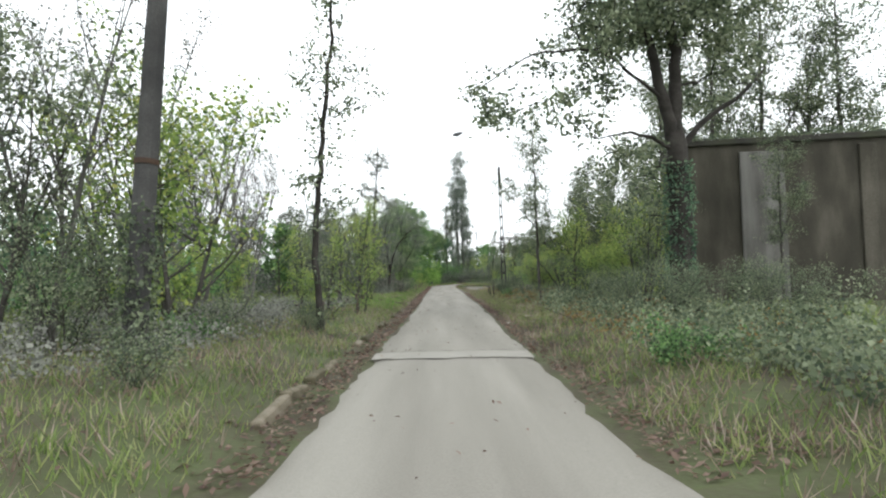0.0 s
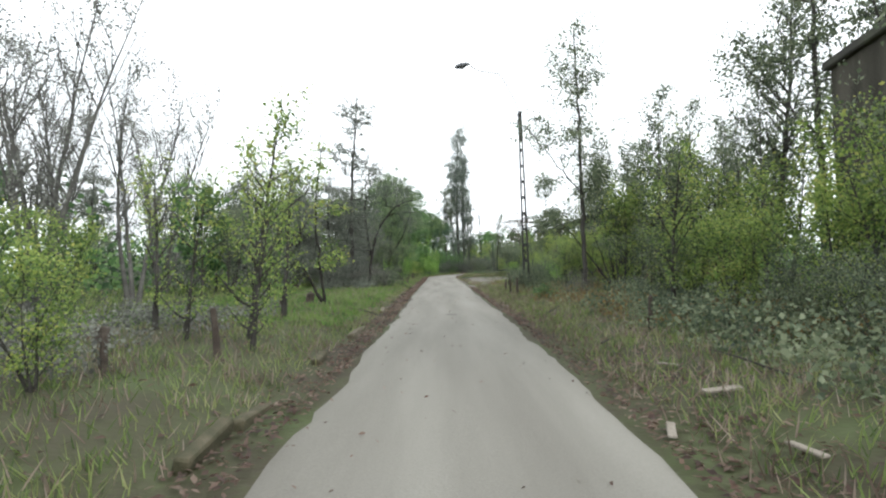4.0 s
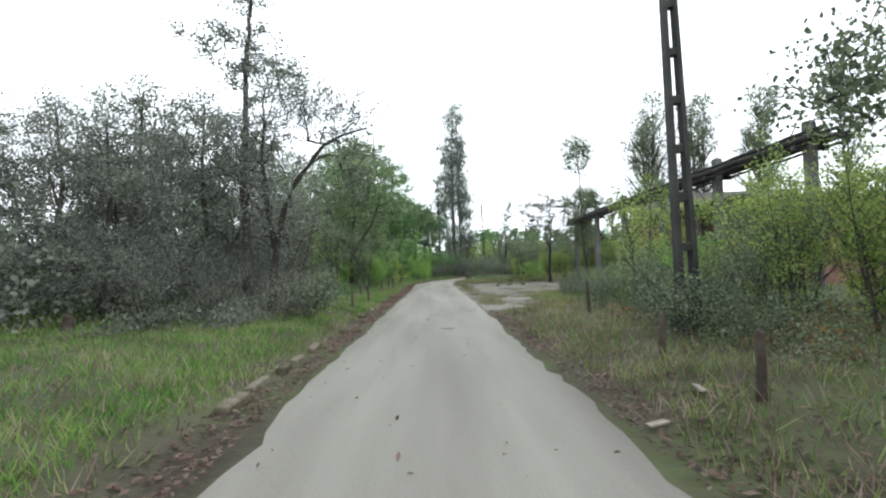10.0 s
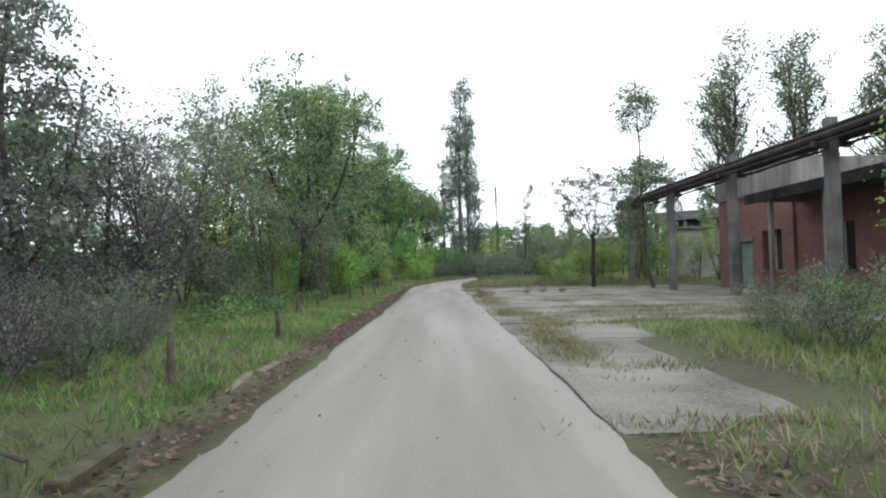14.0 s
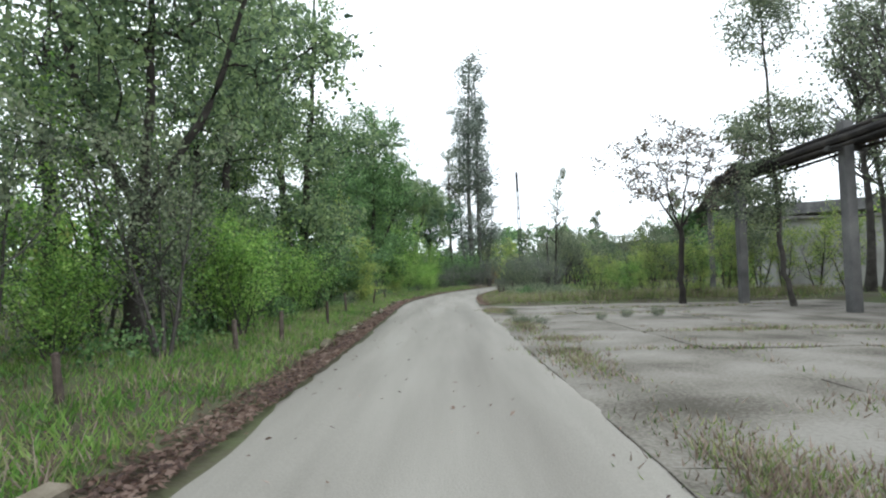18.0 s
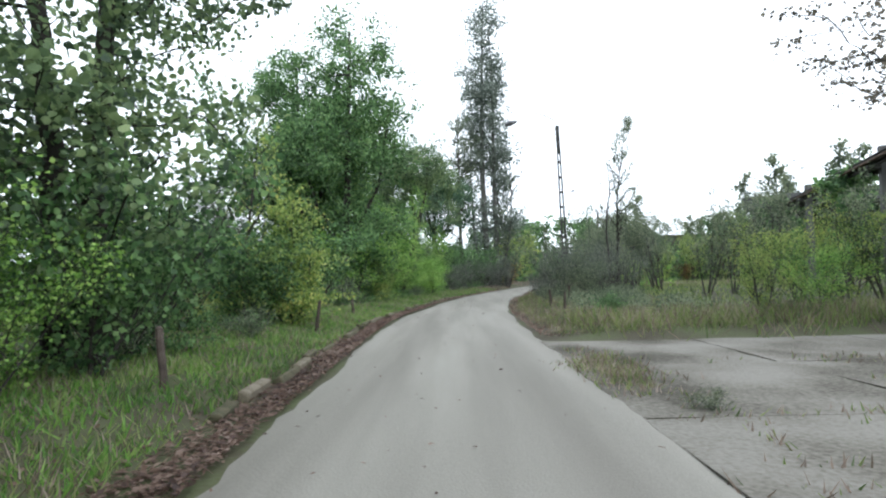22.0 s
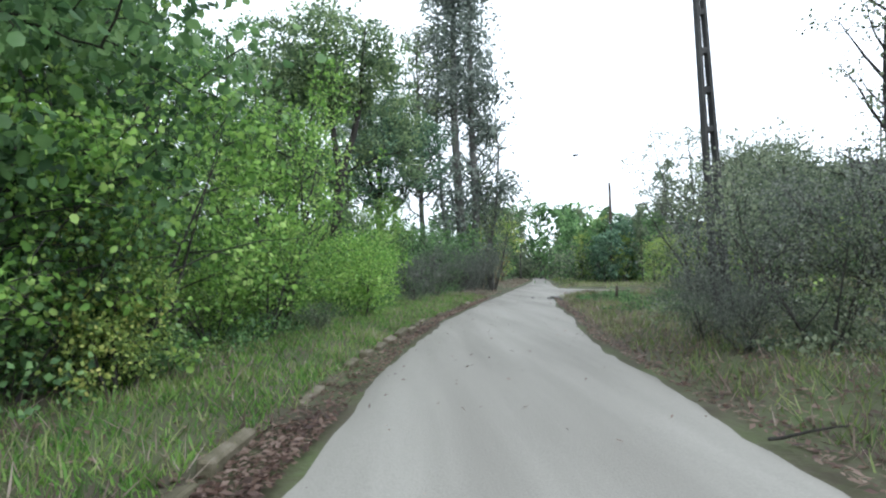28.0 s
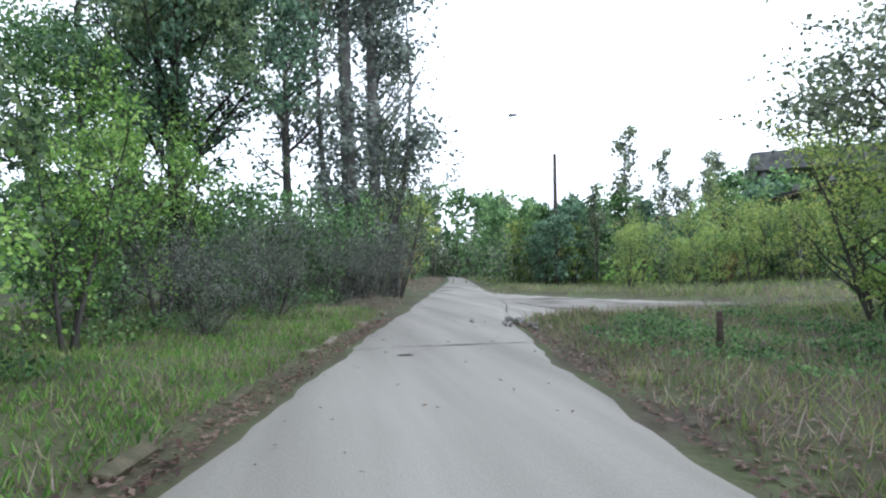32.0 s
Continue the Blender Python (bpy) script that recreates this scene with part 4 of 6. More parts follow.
for x, y, s in [(-7.4, 77.2, 1.2), (8.6, 43.0, 0.9), (8.3, 36.2, 0.95), (10.0, 46.0, 0.85), (11.5, 49.5, 0.7), (9.6, 37.5, 0.9), (11.4, 40.5, 1.0), (7.6, 39.8, 0.75), (12.8, 44.5, 1.0), (7.8, 20.6, 0.8), (16.5, 86.5, 0.8), (18.4, 85.6, 0.7), (9.2, 26.0, 0.8), (10.4, 31.0, 0.85), (12.5, 33.5, 0.9), (-7.0, 69.0, 1.0), (-9.5, 66.0, 1.0), (-8.5, 74.0, 1.1), (-6.2, 99.4, 1.5), (-4.4, 106.8, 0.95), (12.4, 83.8, 0.55), (8.2, 84.4, 0.45), (-4.3, 70.6, 0.5), (-2.7, 103.6, 1.15), (-4.8, 101.4, 1.35), (-4.0, 68.6, 0.5), (-0.8, 117.2, 0.9), (-1.1, 113.2, 0.75)]:
    plant(AIRY_Y if x > 5 else AIRY, x, y, s * (0.74 if 7 < x < 14 and 39.5 < y < 48 else 1.0))
for x, y, s in [(10.5, 36.6, 1.2), (12.6, 38.2, 1.2), (9.6, 34.4, 1.0), (11.6, 33.0, 1.15), (14.5, 36.0, 1.2), (-8.8, 11.2, 1.1), (-6.8, 61.8, 1.05), (-5.4, 64.0, 0.75), (-3.8, 65.4, 0.7), (-4.7, 67.6, 0.6), (-11.6, 19.0, 0.9), (12.2, 108.6, 0.95), (15.0, 110.0, 1.0), (6.9, 18.9, 0.7), (12.2, 101.5, 0.8), (14.2, 97.5, 0.8), (11.5, 94.5, 0.7), (13.0, 86.5, 0.65), (-7.0, 34.5, 0.7), (-9.5, 37.0, 0.8), (16.5, 98.5, 1.0)]:
    plant(AIRY_D, x, y, s)
for x, y, s in [(-5.7, 12.5, 1.15), (-7.5, 13.6, 1.1), (7.0, 41.2, 0.7), (8.4, 44.6, 0.8), (10.2, 42.6, 0.9), (12.6, 39.2, 0.95), (14.4, 43.0, 1.0), (9.4, 39.6, 0.85), (15.8, 46.5, 0.9), (13.2, 47.5, 0.75), (11.0, 46.8, 0.7), (15.6, 86.0, 0.75), (18.2, 87.4, 0.8), (20.4, 85.9, 0.7), (12.0, 86.6, 0.6), (22.6, 86.8, 0.85), (26.5, 129.6, 0.9), (30.0, 129.9, 1.0), (33.5, 132.6, 0.95), (37.5, 131.0, 1.0), (42.0, 131.6, 1.1), (23.5, 130.6, 0.85), (35.5, 133.5, 0.9), (31.5, 134.0, 1.0), (46.5, 132.5, 0.9), (28.0, 133.0, 1.1), (12.6, 111.6, 0.85), (14.0, 112.8, 0.95), (20.5, 131.0, 0.75), (8.9, 52.6, 0.75), (10.4, 53.0, 0.8)]:
    plant(AIRY_Y, x, y, s * (0.74 if 6 < x < 16 and 39.7 < y < 48 else 1.0))
for x, y, s in [(-3.2, 97.4, 0.85), (-3.9, 99.6, 0.95), (-2.6, 101.8, 0.7), (-4.2, 95.4, 0.9)]:
    plant(BOUGH, x, y, s)
# tall trees behind the brick house and the blockhouse
for x, y, s in [(19.9, 80.2, 1.35), (24.5, 79.5, 1.3), (27.8, 77.0, 1.25), (30.5, 81.0, 1.35), (22.5, 84.0, 1.2), (34.0, 74.0, 1.3), (12.5, 31.5, 0.95), (15.5, 29.5, 1.05), (18.5, 27.5, 1.05), (21.0, 24.0, 1.1)]:
    plant(TALL, x, y, s * 0.82)

# ---- bushes along the lane ----
for pat, spots in (
    (BUSH_G, [(-3.4, 101.0, 0.8), (-3.7, 68.4, 0.75), (-5.4, 65.2, 0.6), (-4.3, 99.0, 0.9), (-4.2, 68.8, 0.9), (-5.2, 72.5, 0.9), (-4.4, 74.8, 0.8), (-4.6, 109.5, 0.9), (7.2, 46.5, 0.75), (6.6, 48.6, 0.5), (8.6, 50.4, 0.7), (10.5, 51.5, 0.8), (7.0, 52.6, 0.45), (9.8, 84.5, 0.6), (-6, 66.2, 0.9), (-4.5, 76.0, 0.7)]),
    (BUSH_D, [(-5.5, 80.5, 1.1), (-4.4, 77.6, 0.8), (-4.9, 79.0, 0.9), (-6.2, 83.5, 1.0), (-5.0, 91.5, 0.9), (-6.0, 100.5, 1.2), (-4.6, 112.2, 1.0), (-2.2, 116.2, 0.9), (-6.5, 75.5, 1.1), (-7.5, 64.0, 1.0), (0.2, 119.6, 1.1), (1.5, 122.0, 1.15), (2.6, 124.6, 1.0), (3.7, 127.0, 1.2), (-1.5, 123.0, 1.1), (0.6, 127.0, 1.3), (5.2, 130.5, 1.3), (3.4, 132.0, 1.4), (-5.3, 88.0, 0.8), (-4.4, 84.6, 0.7), (-5.4, 85.8, 0.8), (-6.6, 81.6, 0.75), (-3.9, 96.5, 0.7)]),
    (BUSH_Y, [(6.4, 47.4, 0.95), (7.2, 24.5, 0.8), (8.8, 27.5, 0.9), (9.5, 31.5, 0.95), (8.2, 22.4, 0.9), (9.6, 24.5, 1.0), (8.0, 29.8, 0.8), (-11.0, 24.5, 0.9), (-3.9, 17.4, 0.5), (-9.8, 26.5, 0.9), (7.5, 21.5, 0.9), (11.0, 44.0, 1.0), (9.0, 47.0, 0.9), (13.0, 83.5, 0.8), (16.5, 86, 0.9), (17.5, 127.5, 1.0), (19.8, 126.8, 0.8), (12.6, 90.0, 0.8), (14.0, 41.0, 1.2), (-8.0, 15.4, 0.6), (10.2, 88.5, 0.6), (22.5, 127.5, 1.0)]),
    (BUSH_O, [(5.9, 18.8, 0.5), (6.6, 15.0, 0.5), (8.6, 14.6, 0.55), (9.6, 17.6, 0.6), (11.2, 18.6, 0.5), (6.2, 20.4, 0.55), (-2.75, 13.3, 0.2), (-3.2, 13.9, 0.3), (5.2, 15.0, 0.5), (5.6, 12.8, 0.55), (7.2, 10.5, 0.45), (6.8, 29.0, 0.8), (5.6, 40.9, 0.5), (5.9, 51.2, 0.6), (5.7, 52.6, 0.5), (6.8, 52.8, 0.55), (6.6, 50.4, 0.62), (7.8, 51.6, 0.72), (9.0, 52.2, 0.8), (6.2, 48.0, 0.6), (7.4, 49.0, 0.75), (5.2, 46.6, 0.5), (5.0, 43.6, 0.45), (6.0, 44.6, 0.6), (10.4, 53.0, 0.7), (7.6, 42.4, 0.9), (5.4, 51.4, 0.38), (8.4, 53.0, 0.6), (6.0, 49.6, 0.4), (-6.5, 10.0, 0.9), (-12.5, 21, 0.9), (6.6, 94.5, 0.8), (5.8, 97.6, 0.95)] + [(-6.2, 60.8, 0.7), (-7.0, 63.6, 0.8)]),
    (BUSH_K, [(0.6, 114.6, 0.7), (1.6, 117.6, 0.9), (3.3, 122.0, 0.9), (-5.2, 49.4, 0.75), (-5.6, 46.0, 0.7), (-6.4, 44.5, 0.9), (6.0, 99.8, 1.0), (7.0, 97.4, 1.0), (8.2, 95.5, 0.9), (-8, 53.5, 1.0), (-10.5, 43.5, 1.0), (-2.2, 118.5, 0.8), (0.6, 124.5, 1.0), (2.8, 126.8, 1.0), (5.0, 126.6, 0.85), (5.6, 128.4, 0.9), (4.6, 126.0, 1.1), (5.0, 99.2, 0.45), (4.8, 97.8, 0.4)]),
    (BUSH_R, [(6.4, 131.5, 1.0), (7.4, 136.0, 1.1), (26.4, 131.5, 0.8)]),
):
    for x, y, s in spots:
        plant(pat, x, y, s * (0.68 if 5 < x < 10 and 46 < y < 54 else 1.0))

for x, y, s in [(-3.4, 45.2, 1.0), (-3.9, 46.3, 1.1), (-3.2, 47.6, 0.9), (-4.2, 48.4, 1.1), (-3.5, 49.3, 0.8), (-4.6, 44.6, 1.0), (-3.0, 43.6, 0.7), (-4.4, 50.6, 0.9), (5.4, 50.6, 0.6), (4.4, 28.5, 0.8), (4.8, 30.0, 0.7)]:
    plant(WEED_S, x, y, s)
HEAP = [crowned("bush", "great rounded heap of bright green small-leaved shrub", "bush", "bright", BARK,
    [([(0, 0, -0.1), (0.2, 0.2, 1.2), (0.3, 0.3, 2.2)], 0.04, 0.015), ([(0.6, -1.2, -0.1), (0.7, -1.3, 1.0), (0.9, -1.4, 1.9)], 0.035, 0.012), ([(0.3, 1.4, -0.1), (0.2, 1.6, 1.1), (0.2, 1.9, 2.0)], 0.035, 0.012), ([(-1.0, 0.4, -0.1), (-1.2, 0.5, 1.3), (-1.4, 0.6, 2.4)], 0.035, 0.012)],
    [(0.1, 0, 1.5, 1.6, 1.9, 1.15), (0.3, -1.4, 1.2, 1.2, 1.3, 1.0), (0.2, 1.7, 1.25, 1.3, 1.4, 1.05), (-1.3, 0.4, 1.7, 1.4, 1.9, 1.3)], 640, 40, 0.066, 324, spray=0.2, hollow=0.5, full=True, twig=0.004), False]
plant(HEAP, -1.6, 107.7, 1.02, 0)
plant(HEAP, -3.3, 104.4, 0.78, 160)
SHOOT = [crowned("tree", "young upright yellow-green tree leafy down to the grass", "tree", "yellow", BARK,
    [([(0, 0, -0.1), (0.05, 0, 1.2), (0.0, 0, 2.3), (0.1, 0, 3.3)], 0.035, 0.01), ([(0.1, 0.1, -0.1), (0.4, 0.1, 1.0), (0.5, 0.2, 2.2)], 0.028, 0.01), ([(-0.1, 0, -0.1), (-0.5, -0.1, 0.9), (-0.7, 0, 1.9)], 0.028, 0.01), ([(0, -0.1, 0.3), (-0.5, -0.3, 1.3), (-1.1, -0.4, 2.1)], 0.018, 0.008)],
    [(0.05, 0, 2.6, 0.65, 0.65, 0.9), (0.1, 0, 1.6, 0.95, 0.95, 0.8), (0.2, 0, 0.7, 1.15, 1.1, 0.6)], 270, 26, 0.072, 331, spray=0.14, hollow=0.2, full=True, twig=0.003), False]
plant(SHOOT, -3.9, 84.9, 1.05, 0)
plant(SHOOT, -6.2, 86.6, 0.8, 130)
plant(SHOOT, -3.0, 96.9, 0.68, 200)
plant(SAPLING, -5.4, 85.7, 1.2, 40)
# tangled dead brush on the verge
for x, y, s in [(-3.5, 50.4, 0.36), (-4.0, 48.7, 0.42), (-3.7, 52.0, 0.3), (-4.6, 51.2, 0.45), (-3.3, 47.2, 0.3), (-4.3, 53.4, 0.3)]:
    plant(BUSH_K, x, y, s)
# low weeds rooted in the broken edge of the yard
for x, y, s in [(2.7, 72.3, 0.34), (3.3, 72.2, 0.3), (3.0, 72.6, 0.26), (2.85, 75.9, 0.28), (5.3, 73.3, 0.3), (6.3, 74.0, 0.34), (7.4, 74.3, 0.36)]:
    plant(WEED, x, y, s)
# weeds close to the lane
r = np.random.default_rng(5)
for i in range(46):
    y = r.uniform(6, 109)
    if r.uniform() < 0.5:
        x = road_left(y) - r.uniform(1.6, 5.0)
    else:
        x = road_right(y) + r.uniform(1.2, 5.0)
        if 46 < y < 84:
            continue
    if x < 0 and 22 < y < 44:
        continue
    plant(WEED if r.uniform() < 0.6 else WEED_G, x, y, r.uniform(0.6, 1.3))

# ---- thicket on both sides and the woods beyond ----
r = np.random.default_rng(17)
count = 0
while count < 76:
    y = r.uniform(14, 190)
    side = 1 if r.uniform() < 0.5 else -1
    near = 9.5 if side < 0 else 15.0
    d = near + r.exponential(9)
    x = road_left(y) - d if side < 0 else road_right(y) + d
    if side > 0 and (44 < y < 91 and x < 31 or 112 < y < 128 or y < 27 and x < 24 or 144 < y < 176 and 32 < x < 68) or d > 55:
        continue
    pat = [FAR_A, FAR_B, FAR_Y, FAR_D][r.choice(4, p=[0.34, 0.2, 0.22, 0.24] if side < 0 else [0.3, 0.22, 0.36, 0.12])]
    plant(pat, x, y, r.uniform(0.55, 0.95) * (0.8 if d < 20 else 1.0))
    count += 1
# far end of the lane and the skyline
for i in range(34):
    x = r.uniform(-70, 110)
    y = r.uniform(178, 215)
    plant([FAR_A, FAR_D, FAR_B][r.integers(0, 3)], x, y, r.uniform(0.8, 1.25))
# the treeline beyond the crossing
for i in range(60):
    x = r.uniform(15, 62)
    y = 130.5 + r.uniform(0, 9) + 0.12 * (x - 16)
    plant([FAR_Y, FAR_A, FAR_D, FAR_B][r.choice(4, p=[0.2, 0.3, 0.3, 0.2])], x, y + 3, r.uniform(0.4, 0.85))

for x, y, k in [(66.9, 193.0, 1.85), (70.4, 184.5, 1.7), (74.0, 190.0, 1.75)]:
    plant(FAR_B, x, y, k, label="tall distant aspen rising over the derelict hall")
for x, y, k in [(36.5, 136.5, 0.95), (39.5, 134.0, 0.85), (43.0, 133.0, 0.9), (47.0, 131.5, 0.9), (50.5, 130.0, 0.85), (54.0, 128.5, 0.9), (33.5, 139.0, 1.0), (41.5, 138.5, 1.0), (46.0, 136.0, 1.0)]:
    plant(FAR_Y if x > 41 else FAR_A, x, y, k)
# trees closing the lane beyond the poplar and the crossing
for pat, spots in (
    (FAR_Y, [(6.0, 137.5, 0.8), (7.6, 142.0, 0.95), (9.4, 147.0, 1.05), (11.4, 153.0, 1.2), (16.8, 141.5, 0.75), (20.5, 150.0, 1.0), (24.5, 158.0, 1.2)]),
    (FAR_A, [(4.0, 141.0, 0.85), (6.4, 149.0, 1.0), (9.5, 158.0, 1.1), (14.0, 166.0, 1.25), (18.6, 146.0, 0.7), (21.0, 156.5, 0.85), (23.0, 164.0, 1.1), (26.0, 171.0, 1.3), (16.5, 176.0, 1.4), (28.0, 150.0, 0.9)]),
    (FAR_A, [(19.6, 145.4, 0.55), (22.2, 149.0, 0.6), (24.0, 145.5, 0.55), (26.4, 149.5, 0.6), (21.5, 175.0, 1.5), (27.0, 180.0, 1.5), (33.0, 178.0, 1.4), (14.5, 182.0, 1.5)]),
    (FAR_B, [(17.6, 172.0, 0.85), (25.2, 166.0, 0.8), (30.0, 158.0, 0.75), (31.5, 142.5, 0.62), (35.0, 145.5, 0.7), (28.0, 143.0, 0.5)]),
):
    for x, y, s in spots:
        plant(pat, x, y, s)


# ---- masts, posts and kerbs ----
def mast(x, y, height, lean, label, lamp=None, turn=0):
    """A ladder-shaped concrete lighting mast: two tapering legs joined by rungs, solid at the foot and the top."""
    top = thing("light_mast", pose(x, y, land(x, y) - 0.02, 0, lean, turn), label, "mast", "light masts")
    bm = bmesh.new()
    for s in (-1, 1):
        made = bmesh.ops.create_cube(bm, size=1)["verts"]
        for v in made:
            u = v.co.z + 0.5
            half = 0.135 - 0.075 * u
            v.co = Vector((s * half + v.co.x * (0.085 - 0.03 * u), v.co.y * (0.22 - 0.08 * u), u * height))
    part("leg", bm, MAST, top)
    n = 8
    for i in range(n):
        u = 0.16 + 0.62 * i / (n - 1)
        half = 0.135 - 0.075 * u
        part("rung", one_box((-half, -0.07, u * height - 0.07), (half, 0.07, u * height + 0.07), 0.01), MAST, top)
    part("head_block", one_box((-0.075, -0.065, height * 0.83), (0.075, 0.065, height + 0.004), 0.01), MAST, top)
    part("foot_block", one_box((-0.19, -0.12, -0.1), (0.19, 0.12, height * 0.05), 0.02), MAST, top)
    for i in range(3):
        z = height - 0.25 - 0.28 * i
        part("insulator", joined_bm(*tube([(-0.07, 0, z), (-0.13, 0, z), (-0.13, 0, z + 0.03), (-0.13, 0, z + 0.12)], [0.012, 0.012, 0.03, 0.02], 6)), RUST, top)
    if lamp:
        lx, lz, px, pz = lamp
        ends = np.array([(-0.06, 0, height - 0.2), (-0.10, 0, height + 0.35), (px - x + 0.35, 0, pz - 0.05), (px - x, 0, pz), (0.45 * (px - x) + 0.55 * (lx - x), 0, pz * 0.62 + lz * 0.38), (lx - x + 0.4, 0, lz + 0.08)])
        t = np.linspace(0, 5, 26)
        bow = np.stack([np.interp(t, range(6), ends[:, k]) for k in range(3)], 1)
        for _ in range(3):
            bow[1:-1] = (bow[:-2] + 2 * bow[1:-1] + bow[2:]) / 4
        part("arm", joined_bm(*tube(bow, np.full(26, 0.022), 6)), STEEL, top, "thin bent steel tube")
        head = thing_part("lamp_head", top)
        v, f = tube([(lx - x + 0.42, 0, lz + 0.08), (lx - x + 0.30, 0, lz + 0.07), (lx - x, 0, lz), (lx - x - 0.3, 0, lz - 0.07), (lx - x - 0.36, 0, lz - 0.09)], [0.03, 0.09, 0.15, 0.10, 0.01], 10)
        part("housing", joined_bm(v, f), STEEL, head)
        part("glass_bowl", joined_bm(*tube([(lx - x + 0.15, 0, lz - 0.06), (lx - x, 0, lz - 0.11), (lx - x - 0.22, 0, lz - 0.11)], [0.05, 0.10, 0.03], 8)), PALE, head, "clouded lamp bowl")
    return top


def thing_part(name, parent):
    ob = new(name)
    ob.parent = parent
    return ob


def joined_bm(v, f):
    bm = bmesh.new()
    vs = [bm.verts.new(p) for p in v]
    for face in f:
        try:
            bm.faces.new([vs[int(i)] for i in face])
        except ValueError:
            pass
    bmesh.ops.holes_fill(bm, edges=bm.edges)
    bmesh.ops.recalc_face_normals(bm, faces=bm.faces)
    return bm


solid = thing("solid_mast", pose(-5.0, 9.6, land(-5, 9.6) - 0.02, 0, 3.2, 0), "dark square concrete mast with ivy at its foot", "mast")
part("shaft", joined_bm(*tube([(0, 0, -0.1), (0, 0, 3), (0, 0, 6), (0, 0, 9.4)], [0.21, 0.19, 0.165, 0.13], 8)), MAST, solid)
part("collar", joined_bm(*tube([(0, 0, 3.2), (0, 0, 3.21), (0, 0, 3.3), (0, 0, 3.31)], [0.15, 0.205, 0.205, 0.15], 8)), RUST, solid)
rr = np.random.default_rng(77)
ang, hh = rr.uniform(0, 2 * math.pi, 1500), 2.6 * rr.uniform(0, 1, 1500) ** 1.6
v, f = leaf_cards(np.stack([0.24 * np.cos(ang), 0.24 * np.sin(ang), hh], 1) + rr.normal(size=(1500, 3)) * 0.07, 0.09, rr)
soup("ivy", v, f, LEAF["olive"], solid, "ivy climbing the foot")
mast(4.7, 40.2, 9.3, -1.2, "ladder-shaped concrete lighting mast with a lamp", (1.75, 11.85, 3.4, 11.4))
mast(7.0, 102.0, 9.8, -1.5, "ladder-shaped concrete lighting mast with a long-armed lamp", (4.3, 10.1, 5.7, 10.6))
mast(-18.4, 103.2, 8.4, 0.0, "dark concrete lighting mast among trees")

# the round pole beyond the crossing
pole = thing("wooden_pole", pose(18.6, 138.0, land(18.6, 138.0), 0, 0, 0), "dark wooden pole with a lamp on a thin arm", "pole")
part("shaft", joined_bm(*tube([(0, 0, -0.1), (0, 0, 4), (0.03, 0, 8.8)], [0.17, 0.15, 0.11], 10)), POST, pole)
part("cap", joined_bm(*tube([(0.03, 0, 8.79), (0.03, 0, 8.84), (0.03, 0, 8.9)], [0.12, 0.11, 0.02], 10)), RUST, pole)
part("arm", joined_bm(*tube([(0, 0, 8.5), (-0.6, 0, 10.6), (-1.8, 0, 11.5), (-2.7, 0, 11.4)], [0.025, 0.025, 0.022, 0.02], 6)), STEEL, pole)
part("lamp_head", joined_bm(*tube([(-2.6, 0, 11.42), (-2.8, 0, 11.4), (-3.1, 0, 11.36), (-3.3, 0, 11.3)], [0.03, 0.10, 0.12, 0.02], 8)), STEEL, pole)


def fence_post(seed):
    r = np.random.default_rng(seed)
    bm = bmesh.new()
    v, f = tube([(0, 0, -0.25), (0.003, 0, 0.2), (-0.004, 0.003, 0.55), (0.004, 0, 0.82), (0.006, 0.004, 0.85)], [0.048, 0.046, 0.043, 0.041, 0.02], 7)
    bm.free()
    v = v + r.normal(size=v.shape) * 0.004
    top = thing("fence_post", Matrix(), "short dark weathered fence post in the grass", "post", "fence posts along the lane")
    part("shaft", joined_bm(v, f), POST, top)
    part("wire_staple", joined_bm(*tube([(-0.042, -0.01, 0.68), (-0.065, 0, 0.69), (-0.042, 0.01, 0.70)], [0.004, 0.004, 0.004], 5)), RUST, top)
    return top


first = fence_post(1)
spots = [(3.35, 34.0), (3.3, 35.9), (3.35, 38.1), (4.0, 21.7), (-2.7, 19.0), (-3.7, 18.2), (-2.45, 50.5), (-2.35, 54.4), (-3.45, 59.9), (-3.4, 62.5), (-2.9, 66.0), (-2.65, 67.7), (-2.65, 72.0), (-3.0, 76.8), (-2.85, 88.4), (3.85, 87.4), (3.9, 89.9), (4.9, 91.5), (7.83, 110.03), (4.4, 45.1), (-2.9, 83.6)]
r = np.random.default_rng(8)
for i, (x, y) in enumerate(spots):
    m = pose(x, y, land(x, y) - 0.02, r.normal() * 3, r.normal() * 3, r.uniform(0, 360)) @ Matrix.Diagonal((1, 1, r.uniform(0.62, 0.98), 1))
    ob = first if i == 0 else copy_thing(first, m)
    ob.matrix_basis = m

# charred stumps and a broken trough in the grass
for i, (x, y, s) in enumerate([(-4.2, 30.3, 1.0), (-4.9, 29.6, 0.8), (-5.2, 20.6, 0.9), (-8.2, 44.2, 0.9), (-8.5, 44.6, 0.7)]):
    rr = np.random.default_rng(80 + i)
    v, f = tube([(0, 0, -0.1), (0.01, 0, 0.12), (0.03, 0.02, 0.34 * s), (0.02, 0.02, 0.4 * s)], [0.19 * s, 0.14 * s, 0.12 * s, 0.05], 9)
    top = thing("tree_stump", pose(x, y, land(x, y)), "dark rotten stump in the grass", "stump", "stumps in the grass")
    part("shaft", joined_bm(v + rr.normal(size=v.shape) * 0.012, f), POST, top)

